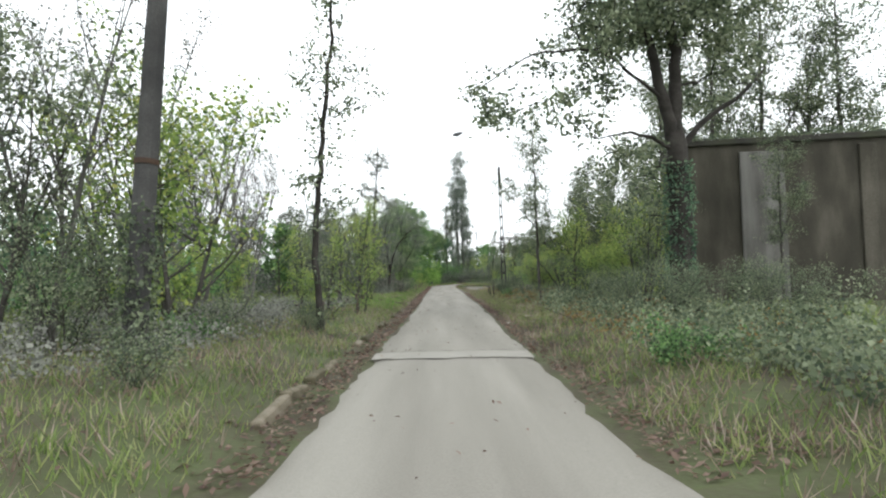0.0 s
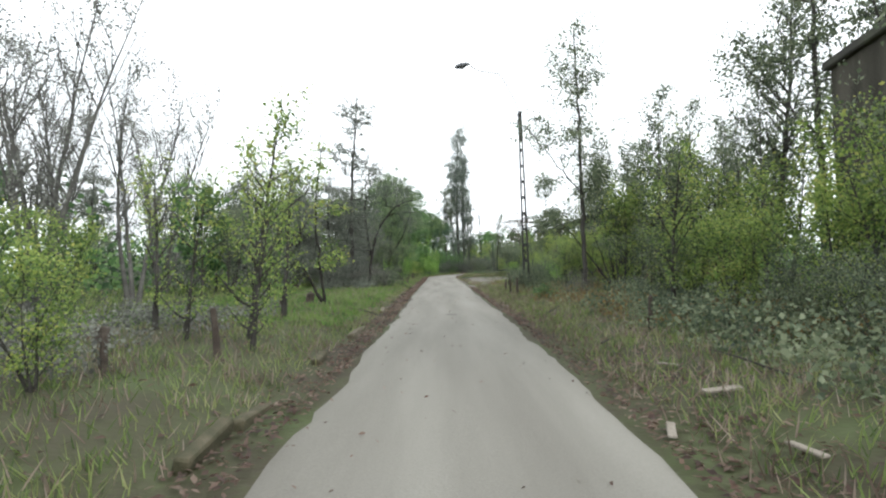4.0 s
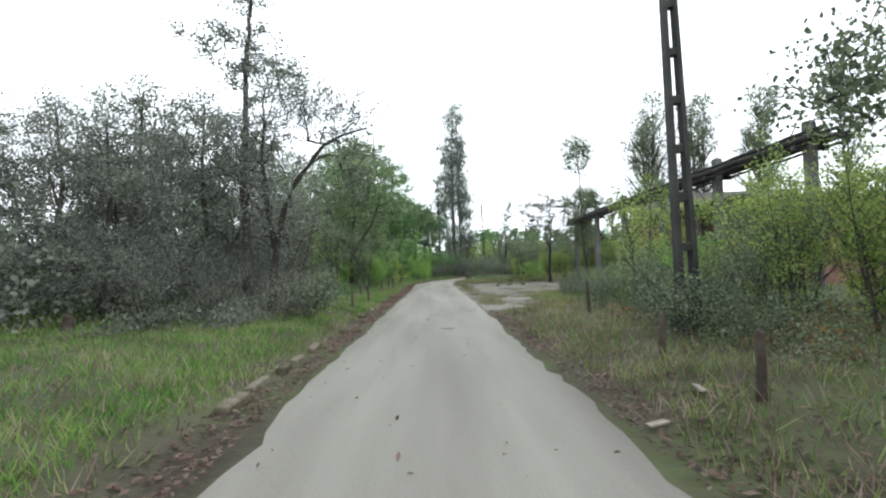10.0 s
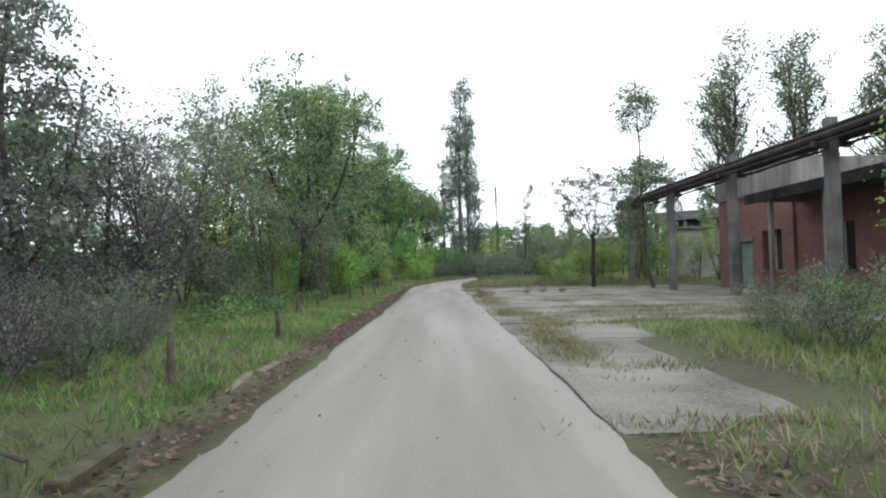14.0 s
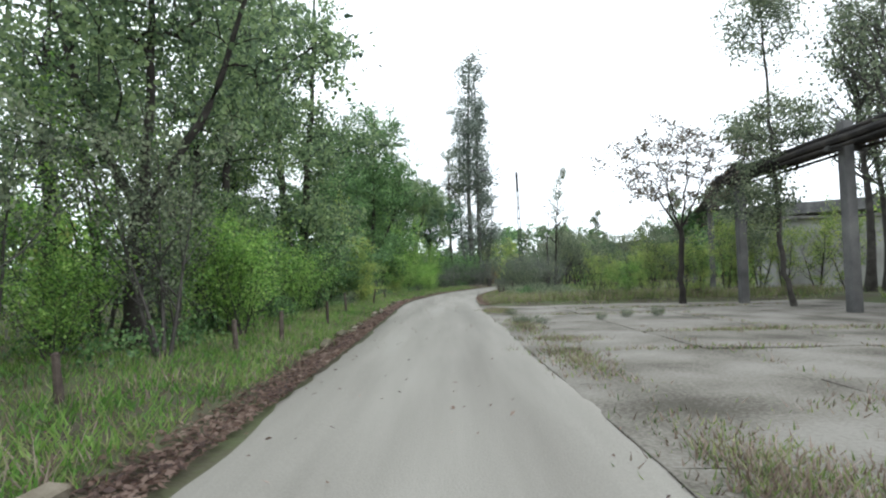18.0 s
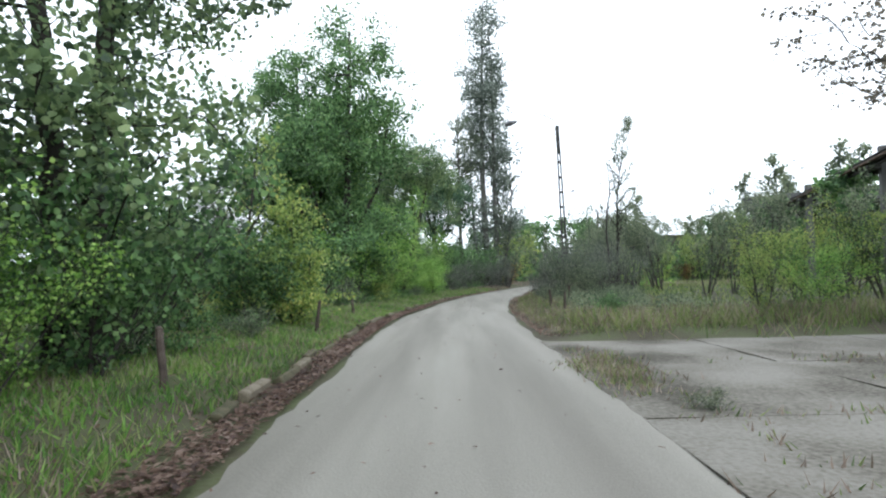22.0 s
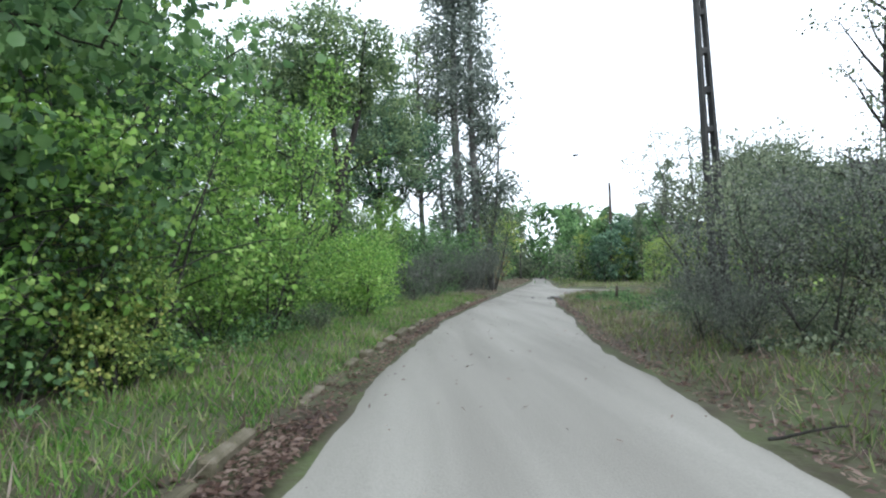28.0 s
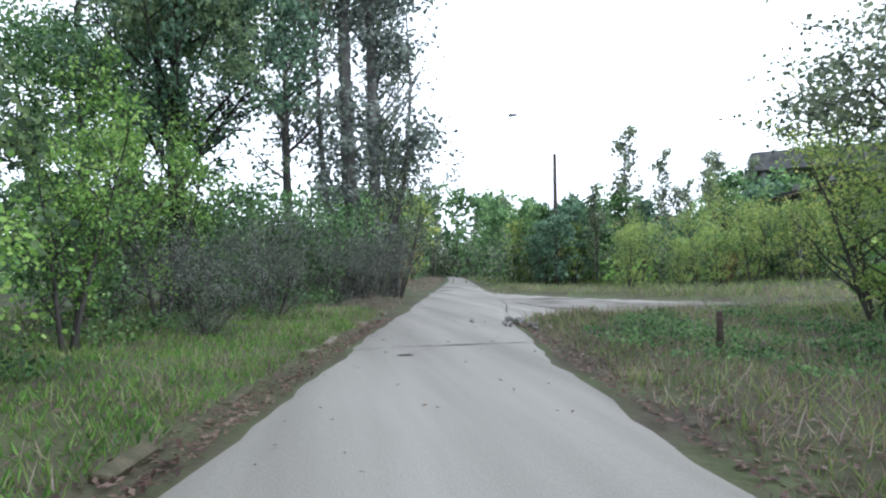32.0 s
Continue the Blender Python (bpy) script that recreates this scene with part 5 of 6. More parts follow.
# kerb stones along the outer bend side
kerb = tagged(new("kerb"), "broken row of mossy concrete kerb stones beside the lane", "kerb", kind="structure")
stone = bpy.data.meshes.new("kerb_stone")
bm = one_box((-0.075, -0.48, -0.2), (0.075, 0.48, 0.0), 0.02)
bm.to_mesh(stone)
bm.free()
stone.materials.append(KERB)
r = np.random.default_rng(12)
y = 5.0
while y < 124:
    gone = r.uniform() < (0.45 if y < 45 else 0.55 if y < 70 else 0.15 if y < 106 else 0.6)
    if not gone:
        x = float(road_left(y)) - 0.52
        turn = math.degrees(math.atan2(float(road_left(y + 0.5) - road_left(y - 0.5)), 1.0))
        ob = new("kerb_stone", stone)
        ob.parent = kerb
        ob.matrix_basis = pose(x + r.normal() * 0.035, y, 0.055 + r.normal() * 0.03, r.normal() * 2.5, r.normal() * 10, -turn + r.normal() * 3) @ Matrix.Diagonal((r.uniform(0.8, 1.1), r.uniform(0.55, 1.0), 1, 1))
    y += 1.0

# ---- the paved yard, the crossing and its stub: separate concrete slabs ----
def slab_field(name, label, x0, x1, y0, y1, w, d, seed, skip=0.0, inside=None, shear=0.0):
    r = np.random.default_rng(seed)
    field = tagged(new(name), label, "pavement", kind="structure")
    meshes = []
    for i in range(6):
        bm = one_box((-w / 2 + 0.007, -d / 2 + 0.007, -0.14), (w / 2 - 0.007, d / 2 - 0.007, 0.0), 0.008)
        bmesh.ops.subdivide_edges(bm, edges=[e for e in bm.edges if e.calc_length() > 1.0], cuts=3, use_grid_fill=True)
        for v in bm.verts:
            v.co += Vector((r.normal() * 0.02, r.normal() * 0.02, r.normal() * 0.004))
        me = bpy.data.meshes.new("slab")
        bm.to_mesh(me)
        bm.free()
        me.materials.append(SLAB)
        meshes.append(me)
    for j in range(int((y1 - y0) / d)):
        for i in range(int((x1 - x0) / w)):
            x, y = x0 + w * (i + 0.5), y0 + d * (j + 0.5) + shear * (x0 + w * (i + 0.5) - x0)
            if r.uniform() < skip or (inside and not inside(x, y)):
                continue
            ob = new("slab", meshes[r.integers(0, 6)])
            ob.parent = field
            ob.matrix_basis = pose(x, y, -0.012 + r.normal() * 0.006, r.normal() * 0.14, r.normal() * 0.14, 180 * r.integers(0, 2) + r.normal() * 0.4)
    return field


slab_field("yard", "cracked concrete slab yard with grass in its joints", 2.12, 17.6, 48.6, 82.2, 3.08, 3.0, 4, 0.0, lambda x, y: not (y < 54.5 and x > 5.0))
slab_field("crossing", "worn concrete slab road crossing the lane", 10.0, 73, 116.05, 132.8, 3.5, 2.05, 5, 0.0, lambda x, y: x > road_right(y) + 1.4 and y < cross_far(x) - 0.7, -0.2)
slab_field("side_stub", "short concrete slab spur beside the poplar", 2.6, 9.0, 127.6, 133.2, 3.2, 2.7, 6, 0.0, lambda x, y: x < road_left(y) - 1.2)
ring = [(7.5, 116.3), (10.2, 115.9), (18.0, 114.4), (18.6, 118.4), (17.0, 120.0), (15.4, 122.6), (14.0, 125.0), (12.7, 128.4), (11.7, 130.6), (10.6, 127.0), (9.2, 122.0), (7.9, 118.5)]
gap = soup("gravel_apron", [(11.0, 120.5, -0.024)] + [(a, b, -0.024) for a, b in ring], [(0, k + 1, (k + 1) % 12 + 1) for k in range(12)], ASPHALT, None)
tagged(gap, "worn flared mouth of the crossing road", "road", kind="structure")
bx, by = np.meshgrid(np.linspace(1.9, 18.5, 12), np.linspace(53.8, 82.6, 24))
q = (np.arange(23)[:, None] * 12 + np.arange(11)[None]).ravel()
tagged(soup("yard_bed", np.stack([bx, by, np.full_like(bx, -0.046)], -1).reshape(-1, 3), np.stack([q, q + 1, q + 13, q + 12], 1), DIRT), "sandy dirt under the yard slabs", "ground", kind="structure")
bx, by = np.meshgrid(np.linspace(1.9, 5.6, 6), np.linspace(47.6, 54.0, 8))
q = (np.arange(7)[:, None] * 6 + np.arange(5)[None]).ravel()
tagged(soup("yard_edge", np.stack([bx, by, np.full_like(bx, -0.047)], -1).reshape(-1, 3), np.stack([q, q + 1, q + 7, q + 6], 1), DIRT), "sandy dirt at the edge of the yard", "ground", kind="structure")



# ---- buildings and the pipe rack ----
def brick_material():
    m = bpy.data.materials.new("red_brickwork")
    m.use_nodes = True
    n, l = m.node_tree.nodes, m.node_tree.links
    b = n["Principled BSDF"]
    b.inputs["Roughness"].default_value = 0.9
    co, tex, stain, mix = n.new("ShaderNodeTexCoord"), n.new("ShaderNodeTexBrick"), n.new("ShaderNodeTexNoise"), n.new("ShaderNodeMix")
    mp = n.new("ShaderNodeMapping")
    mp.inputs["Rotation"].default_value = (radians(90), 0, 0)
    tex.inputs["Scale"].default_value = 1.0
    tex.inputs["Brick Width"].default_value, tex.inputs["Row Height"].default_value, tex.inputs["Mortar Size"].default_value = 0.26, 0.075, 0.008
    tex.inputs["Color1"].default_value, tex.inputs["Color2"].default_value = (0.17, 0.048, 0.040, 1), (0.26, 0.085, 0.066, 1)
    tex.inputs["Mortar"].default_value = (0.22, 0.15, 0.13, 1)
    stain.inputs["Scale"].default_value, stain.inputs["Detail"].default_value = 0.9, 6
    mix.data_type, mix.blend_type = "RGBA", "MULTIPLY"
    mix.inputs[0].default_value = 0.75
    l.new(co.outputs["Object"], mp.inputs[0])
    l.new(mp.outputs[0], tex.inputs["Vector"])
    l.new(co.outputs["Object"], stain.inputs["Vector"])
    l.new(tex.outputs[0], mix.inputs[6])
    l.new(stain.outputs[0], mix.inputs[7])
    bright = n.new("ShaderNodeBrightContrast")
    bright.inputs[1].default_value = 0.03
    l.new(mix.outputs[2], bright.inputs[0])
    l.new(bright.outputs[0], b.inputs["Base Color"])
    return m


BRICKWORK = brick_material()
# near-black sheets for window openings: the dark of unlit rooms put into colour
DARK = material("unlit_room_panel", [(0.012, 0.012, 0.012), (0.03, 0.03, 0.028)], 1.0, 0.95, 0)


def wall_with_holes(length, height, thick, holes):
    """A wall along +x with real rectangular openings (x0, x1, z0, z1)."""
    bm = bmesh.new()
    xs = sorted({0, length, *[h[0] for h in holes], *[h[1] for h in holes]})
    for a, b in zip(xs[:-1], xs[1:]):
        mid = (a + b) / 2
        cuts = sorted((h[2], h[3]) for h in holes if h[0] < mid < h[1])
        z = -0.3
        for lo, hi in cuts:
            if lo > z:
                box(bm, (a, 0, z), (b, thick, lo))
            z = hi
        if z < height:
            box(bm, (a, 0, z), (b, thick, height))
    bmesh.ops.remove_doubles(bm, verts=bm.verts, dist=0.001)
    return bm


# the concrete bunker behind the big roadside tree
turn = -10.0
BUNKER = material("mossy_stained_concrete", [(0.022, 0.022, 0.016), (0.055, 0.051, 0.039), (0.115, 0.106, 0.085)], 0.8, 0.95, 0.6, 24.0)
stretched(BUNKER, 1.6, 1.6, 0.5)
bunker = thing("concrete_bunker", pose(9.85, 22.0, land(10, 22), 0, 0, turn), "tall stained concrete blockhouse overgrown with moss", "building")
part("front_wall", one_box((0, 0, -0.3), (9.5, 0.4, 6.2), 0.02), BUNKER, bunker)
part("side_wall", one_box((0, 0.4, -0.3), (0.4, 4.0, 6.2), 0.02), BUNKER, bunker)
part("back_wall", one_box((0.4, 3.6, -0.3), (9.5, 4.0, 6.2), 0.02), BUNKER, bunker)
part("end_wall", one_box((9.1, 0.4, -0.3), (9.5, 3.6, 6.2), 0.02), BUNKER, bunker)
part("roof", one_box((-0.15, -0.12, 6.2), (9.65, 4.15, 6.45), 0.04), FELT, bunker, "mossy dark roof slab")
part("pilaster", one_box((2.1, -0.10, -0.3), (3.7, 0.0, 5.9), 0.03), PALE, bunker, "pale bare concrete panel")
part("pilaster", one_box((6.3, -0.10, -0.3), (6.9, 0.0, 6.0), 0.03), BUNKER, bunker)
v, f = leaf_cards(np.stack([np.random.default_rng(3).uniform(-0.2, 9.6, 2600), np.random.default_rng(4).normal(0.3, 0.5, 2600), 6.46 + np.abs(np.random.default_rng(5).normal(0, 0.10, 2600))], 1), 0.12, np.random.default_rng(6), -0.2)
soup("moss_edge", v, f, LEAF["olive"], bunker, "weeds growing along the roof edge")

PIPE = material("black_tarred_pipe", [(0.010, 0.010, 0.010), (0.024, 0.022, 0.02), (0.055, 0.047, 0.04)], 2.0, 0.85, 0.5, 30.0)

# the red brick house with its canopy; its front runs along the pipe rack
way = -90.0
house = thing("brick_house", pose(17.3, 76.5, land(18, 76), 0, 0, way), "abandoned red brick house with a grey concrete fascia", "house")
part("front_wall", wall_with_holes(6.8, 4.9, 0.38, [(2.1, 3.4, 0.0, 2.5), (4.3, 5.9, 1.0, 3.0)]), BRICKWORK, house)
part("gable_wall", one_box((0, 0.38, -0.3), (0.38, 9.0, 4.9)), BRICKWORK, house)
part("inner_wall", one_box((6.42, 0.38, -0.3), (6.8, 9.0, 4.9)), BRICKWORK, house)
part("back_wall", one_box((0.38, 8.62, -0.3), (6.42, 9.0, 4.9)), BRICKWORK, house)
part("fascia", one_box((-0.12, -0.12, 4.9), (6.9, 9.12, 6.3), 0.03), PALE, house, "stained grey concrete parapet")
part("roof", one_box((0.2, 0.2, 6.2), (6.6, 8.8, 6.38), 0.02), FELT, house)
door = part("door", one_box((2.14, 0.12, 0.0), (3.36, 0.18, 2.46), 0.01), DOORPAINT, house, "faded green plank door")
for z in (0.4, 1.3, 2.1):
    part("plank", one_box((2.2, 0.085, z - 0.05), (3.3, 0.118, z + 0.05), 0.006), DOORPAINT, door)
part("door_lintel", one_box((1.95, -0.04, 2.5), (3.55, 0.0, 2.72), 0.01), PALE, house)
# the lower wing under its dark canopy
part("wing_wall", wall_with_holes(13.2, 4.2, 0.38, [(2.0, 3.6, 1.0, 3.0), (5.4, 6.8, 0.0, 2.5), (8.6, 10.4, 1.0, 3.0)]), BRICKWORK, house).location = (6.8, 0.15, 0)
part("wing_end_wall", one_box((19.62, 0.53, -0.3), (20.0, 8.0, 4.2)), BRICKWORK, house)
part("wing_back_wall", one_box((6.8, 7.62, -0.3), (19.62, 8.0, 4.2)), BRICKWORK, house)
part("wing_roof", one_box((6.92, 0.0, 4.2), (20.2, 8.2, 4.36), 0.02), FELT, house)
for a, y in ((4.3, 0.0), (8.8, 0.15), (15.4, 0.15)):
    # panel closes the opening, coloured as the shade of the room
    win = part("window", one_box((a + 0.02, y + 0.26, 1.02), (a + 1.58, y + 0.30, 2.98)), DARK, house, "dark panel painted as the unlit room behind")
    part("mullion", one_box((a + 0.76, y + 0.18, 1.02), (a + 0.84, y + 0.255, 2.98), 0.01), WOOD, win)
    part("sill", one_box((a - 0.1, y - 0.1, 0.92), (a + 1.7, y + 0.1, 0.998), 0.01), PALE, win)
part("second_door", one_box((12.24, 0.27, 0.0), (13.56, 0.33, 2.46), 0.01), RUST, house)
canopy = part("canopy", one_box((7.4, -2.5, 4.12), (20.6, -0.01, 4.42), 0.04), FELT, house, "sagging dark felt canopy")
part("canopy_edge", one_box((7.35, -2.58, 4.02), (20.65, -2.503, 4.46), 0.01), PIPE, canopy, "black tarred edge board")
for x in (8.8, 12.2, 15.6, 19.2):
    part("canopy_post", one_box((x - 0.09, -2.35, -0.3), (x + 0.09, -2.17, 4.11), 0.02), PALE, canopy, "thin pale concrete post")

hut = thing("white_hut", pose(20.3, 89.3, land(20, 89), 0, 0, -12) @ Matrix.Diagonal((1.6, 1.2, 1.32, 1)), "low whitewashed hut with a thin pale roof", "hut")
part("front_wall", wall_with_holes(3.6, 3.1, 0.25, []), RENDER_WHITE, hut)
part("side_wall", one_box((0, 0.25, -0.3), (0.25, 3.2, 3.1)), RENDER_WHITE, hut)
part("end_wall", one_box((3.35, 0.25, -0.3), (3.6, 3.2, 3.1)), RENDER_WHITE, hut)
part("back_wall", one_box((0.25, 2.95, -0.3), (3.35, 3.2, 3.1)), RENDER_WHITE, hut)
part("roof", one_box((-0.2, -0.25, 3.1), (3.8, 3.4, 3.24), 0.02), PALE, hut)


PILLAR = material("grey_concrete_pillar", [(0.04, 0.04, 0.04), (0.10, 0.10, 0.098), (0.17, 0.168, 0.16)], 1.2, 0.9, 0.4, 30.0)


def pipe_rack(points, label, height, seed, thick=0.34, joins=False):
    """Concrete trestle: a pillar at each point with a crosshead, and a bundle of pipes from end to end."""
    r = np.random.default_rng(seed)
    top = thing("pipe_rack", pose(*points[0][:2], 0), label, "pipe rack")
    x0, y0 = points[0][:2]
    for i, (x, y) in enumerate(points):
        if joins and i == 0:
            continue
        z = land(x, y)
        a = math.atan2(points[-1][1] - y0, points[-1][0] - x0)
        w = thick
        m = pose(x - x0, y - y0, 0, 0, 0, math.degrees(a))
        pillar = part("pillar", one_box((-w / 2, -w / 2, z - 0.3), (w / 2, w / 2, height + 0.62), 0.03, m), PILLAR, top)
        part("crosshead", one_box((-0.10, -0.62, height - 0.34), (0.10, 0.62, height - 0.16), 0.02, m @ Matrix.Translation((0, 0, -0.012))), MAST, pillar)
    dx, dy = points[-1][0] - x0, points[-1][1] - y0
    n = math.hypot(dx, dy)
    ux, uy = dx / n, dy / n
    steps = max(8, int(n / 1.5))
    for side, z, rad, mat in ((-0.5, 0.0, 0.13, PIPE), (-0.28, 0.02, 0.09, PIPE), (0.24, 0.0, 0.12, PIPE), (0.46, 0.03, 0.09, PIPE), (0.58, -0.02, 0.06, RUST), (0.30, 0.26, 0.06, PIPE), (-0.36, 0.24, 0.08, PIPE), (-0.5, -0.2, 0.06, PIPE), (0.42, -0.22, 0.05, PIPE)):
        pts = []
        for k in range(steps + 1):
            u = k / steps * (n + 2.4) - 1.2
            sag = -0.05 * abs(math.sin(u * math.pi / 3.0)) + r.normal() * 0.01
            pts.append((ux * u - uy * side, uy * u + ux * side, height + z + sag - 0.02))
        part("pipe", joined_bm(*tube(pts, np.full(steps + 1, rad), 8)), mat, top)
    for k in range(int(n * 0.7)):
        u, side = r.uniform(0, n), r.uniform(-0.6, 0.6)
        q = np.array([ux * u - uy * side, uy * u + ux * side, height + 0.1])
        rag = curve_points(q, (ux + r.normal() * 0.3, uy + r.normal() * 0.3, r.uniform(-0.7, 0.3)), r.uniform(0.3, 0.8), r, 4, 0.3)
        part("torn_lagging", joined_bm(*tube(rag, [0.03, 0.028, 0.024, 0.02, 0.006], 5)), FELT, top)
    return top


line = [(13.35, y) for y in (80.2, 73.9, 67.6, 61.6, 55.5, 49.4)]
pipe_rack(line, "rusty pipe bundle carried on concrete trestle pillars", 5.4, 1)
line = [(13.75, 81.0), (18.3, 93.0), (21.8, 103.2), (25.3, 113.0), (29.0, 122.6), (32.7, 132.4), (36.4, 142.2)]
pipe_rack(line, "pipe bundle on concrete pillars running off across the open ground", 5.7, 2, joins=True)

def ruin(x, y, turn, length, depth, height, mat, label, bays, roofmat):
    top = thing("abandoned_building", pose(x, y, land(x, y), 0, 0, turn), label, "building")
    pitch = length / bays
    holes = []
    for i in range(bays):
        for z in np.arange(1.2, height - 1.6, 3.2):
            holes.append((pitch * (i + 0.25), pitch * (i + 0.78), z, z + 1.7))
    part("front_wall", wall_with_holes(length, height, 0.4, holes), mat, top)
    part("side_wall", one_box((0, 0.4, -0.3), (0.4, depth, height)), mat, top)
    part("end_wall", one_box((length - 0.4, 0.4, -0.3), (length, depth, height)), mat, top)
    part("back_wall", one_box((0.4, depth - 0.4, -0.3), (length - 0.4, depth, height)), mat, top)
    part("roof", one_box((-0.4, -0.5, height), (length + 0.4, depth + 0.4, height + 0.35), 0.05), roofmat, top)
    for a, b, c, d in holes:
        # painted dark panel in each hole stands for the unlit inside
        win = part("window", one_box((a + 0.01, 0.28, c + 0.01), (b - 0.01, 0.32, d - 0.01)), DARK, top)
        part("mullion", one_box(((a + b) / 2 - 0.04, 0.2, c + 0.01), ((a + b) / 2 + 0.04, 0.275, d - 0.01)), WOOD, win)
    return top


ruin(35.5, 166, -6, 12, 9, 7.0, CONCRETE, "dark flat-roofed abandoned building behind trees", 4, FELT)
hall = ruin(42.0, 145.6, -38, 24, 9, 9.6, CONCRETE, "large derelict hall with a columned front and dark roof", 5, FELT)
part("porch_roof", one_box((-0.6, -4.2, 8.9), (24.6, -0.55, 10.5), 0.05), PILLAR, hall, "deep grey concrete porch fascia")
for i in range(6):
    part("column", one_box((4.8 * i + 0.1, -3.7, -0.4), (4.8 * i + 0.55, -3.25, 8.88), 0.04), PALE, hall, "slim pale concrete column")
ruin(-24.5, 109, 8, 5, 5, 4.4, CONCRETE, "low dark-roofed shed among the trees", 3, FELT)


# ---- grass, fallen leaves and litter ----
def blades(name, x, y, tall, mat, label, seed, width=0.006):
    r = np.random.default_rng(seed)
    n = len(x)
    base = np.stack([x, y, land(x, y) - 0.02], 1)
    a = r.uniform(0, 2 * math.pi, n)
    side = np.stack([np.cos(a), np.sin(a), 0 * a], 1) * (width * (0.6 + tall / tall.mean() * 0.5))[:, None]
    tilt = np.stack([r.normal(size=n) * 0.35, r.normal(size=n) * 0.35, np.ones(n)], 1) * tall[:, None]
    bow = np.stack([r.normal(size=n), r.normal(size=n), -np.abs(r.normal(size=n)) * 0.4], 1) * (0.3 * tall)[:, None]
    mid, tip = base + (tilt + bow) * 0.5, base + tilt + bow
    v = np.stack([base - side, base + side, mid + side * 1.2, tip], 1).reshape(-1, 3)
    i = np.arange(n)[:, None] * 4
    f = np.concatenate([i + [0, 1, 2], i + [0, 2, 3]], 1).reshape(-1, 3)
    return tagged(soup(name, v, f, mat), label, "grass", kind="stuff")


def scatter(n, y0, y1, near, far, side, seed, lump=0.5, clump=5):
    """Places along the verge, in lumps; side -1 or 1."""
    r = np.random.default_rng(seed)
    m = n // clump
    y = np.repeat(r.uniform(y0, y1, m), clump)
    d = np.repeat(near + (far - near) * r.uniform(0, 1, m) ** 1.4, clump)
    y, d, n = y + r.normal(size=len(y)) * 0.09, d + r.normal(size=len(d)) * 0.09, len(y)
    x = road_left(y) - d if side < 0 else road_right(y) + d
    keep = (np.sin(x * 2.3 + 1.1 * np.sin(y * 1.7)) * np.sin(y * 1.9 + np.sin(x)) + r.uniform(-1, 1, n) * 1.1 > -lump) & (paved(x, y) < 0.5)
    return x[keep], y[keep]


r = np.random.default_rng(30)
x, y = scatter(115000, -4, 120, 0.65, 7.5, -1, 31)
blades("verge_grass", x, y, r.uniform(0.06, 0.22, len(x)), GRASS, "uneven olive-green verge grass", 32)
x, y = scatter(42000, 24, 47, 1.0, 8.0, -1, 33)
blades("fresh_grass", x, y, r.uniform(0.05, 0.18, len(x)), GRASS_GREEN, "fresh green grass strip beside the lane", 34)
x, y = scatter(110000, 49, 121, 0.7, 6.0, -1, 35)
blades("fresh_grass", x, y, r.uniform(0.05, 0.17, len(x)), GRASS_GREEN, "short bright grass beside the kerb", 36, 0.008)
x, y = scatter(110000, -4, 117, 0.45, 7.0, 1, 37)
blades("verge_grass", x, y, r.uniform(0.06, 0.24, len(x)), GRASS, "ragged olive verge grass", 38)
x, y = scatter(75000, -4, 117, 0.35, 6.5, 1, 39, 0.1)
blades("dry_grass", x, y, r.uniform(0.06, 0.28, len(x)), STRAW, "dry straw-coloured grass on the verge", 40)
x, y = scatter(50000, -4, 120, 0.65, 6.5, -1, 41, 0.0)
blades("dry_grass", x, y, r.uniform(0.06, 0.28, len(x)), STRAW, "dry straw-coloured grass tufts", 42)
x, y = scatter(24000, 0, 125, 7.0, 22, -1, 43)
blades("far_grass", x, y, r.uniform(0.18, 0.5, len(x)), GRASS, "tall rough grass under the trees", 44, 0.02)
x, y = scatter(24000, 0, 160, 6.5, 26, 1, 45)
blades("far_grass", x, y, r.uniform(0.18, 0.5, len(x)), GRASS, "tall rough grass in the open ground", 46, 0.02)
for side in (-1, 1):
    x, y = scatter(12000, 117, 165, 0.5, 9, side, 51 + side)
    blades("far_grass", x, y, r.uniform(0.1, 0.3, len(x)), GRASS if side > 0 else STRAW, "rough grass beside the far end of the lane", 53 + side, 0.009)
# tall weeds behind the yard and along the crossing
xx = np.concatenate([r.uniform(3.2, 19, 6000), r.uniform(7.6, 34, 7000), r.uniform(12, 60, 8000)])
yy = np.concatenate([r.normal(83.6, 0.7, 6000), cross_near(xx[6000:13000]) - np.abs(r.normal(0.3, 0.9, 7000)), cross_far(xx[13000:]) + np.abs(r.normal(0.2, 2.5, 8000))])
blades("weed_belt", xx, yy, np.where(yy > 100, 0.45, 0.6) * r.uniform(0.3, 0.9, len(xx)), GRASS, "belt of tall dry weeds", 47, 0.008)
yy, xx = yy + 0.2, xx + 0.05
blades("dry_weed_belt", xx, yy, np.where(yy > 100, 0.5, 0.6) * r.uniform(0.3, 0.9, len(xx)), STRAW, "belt of tall withered weeds", 48, 0.008)
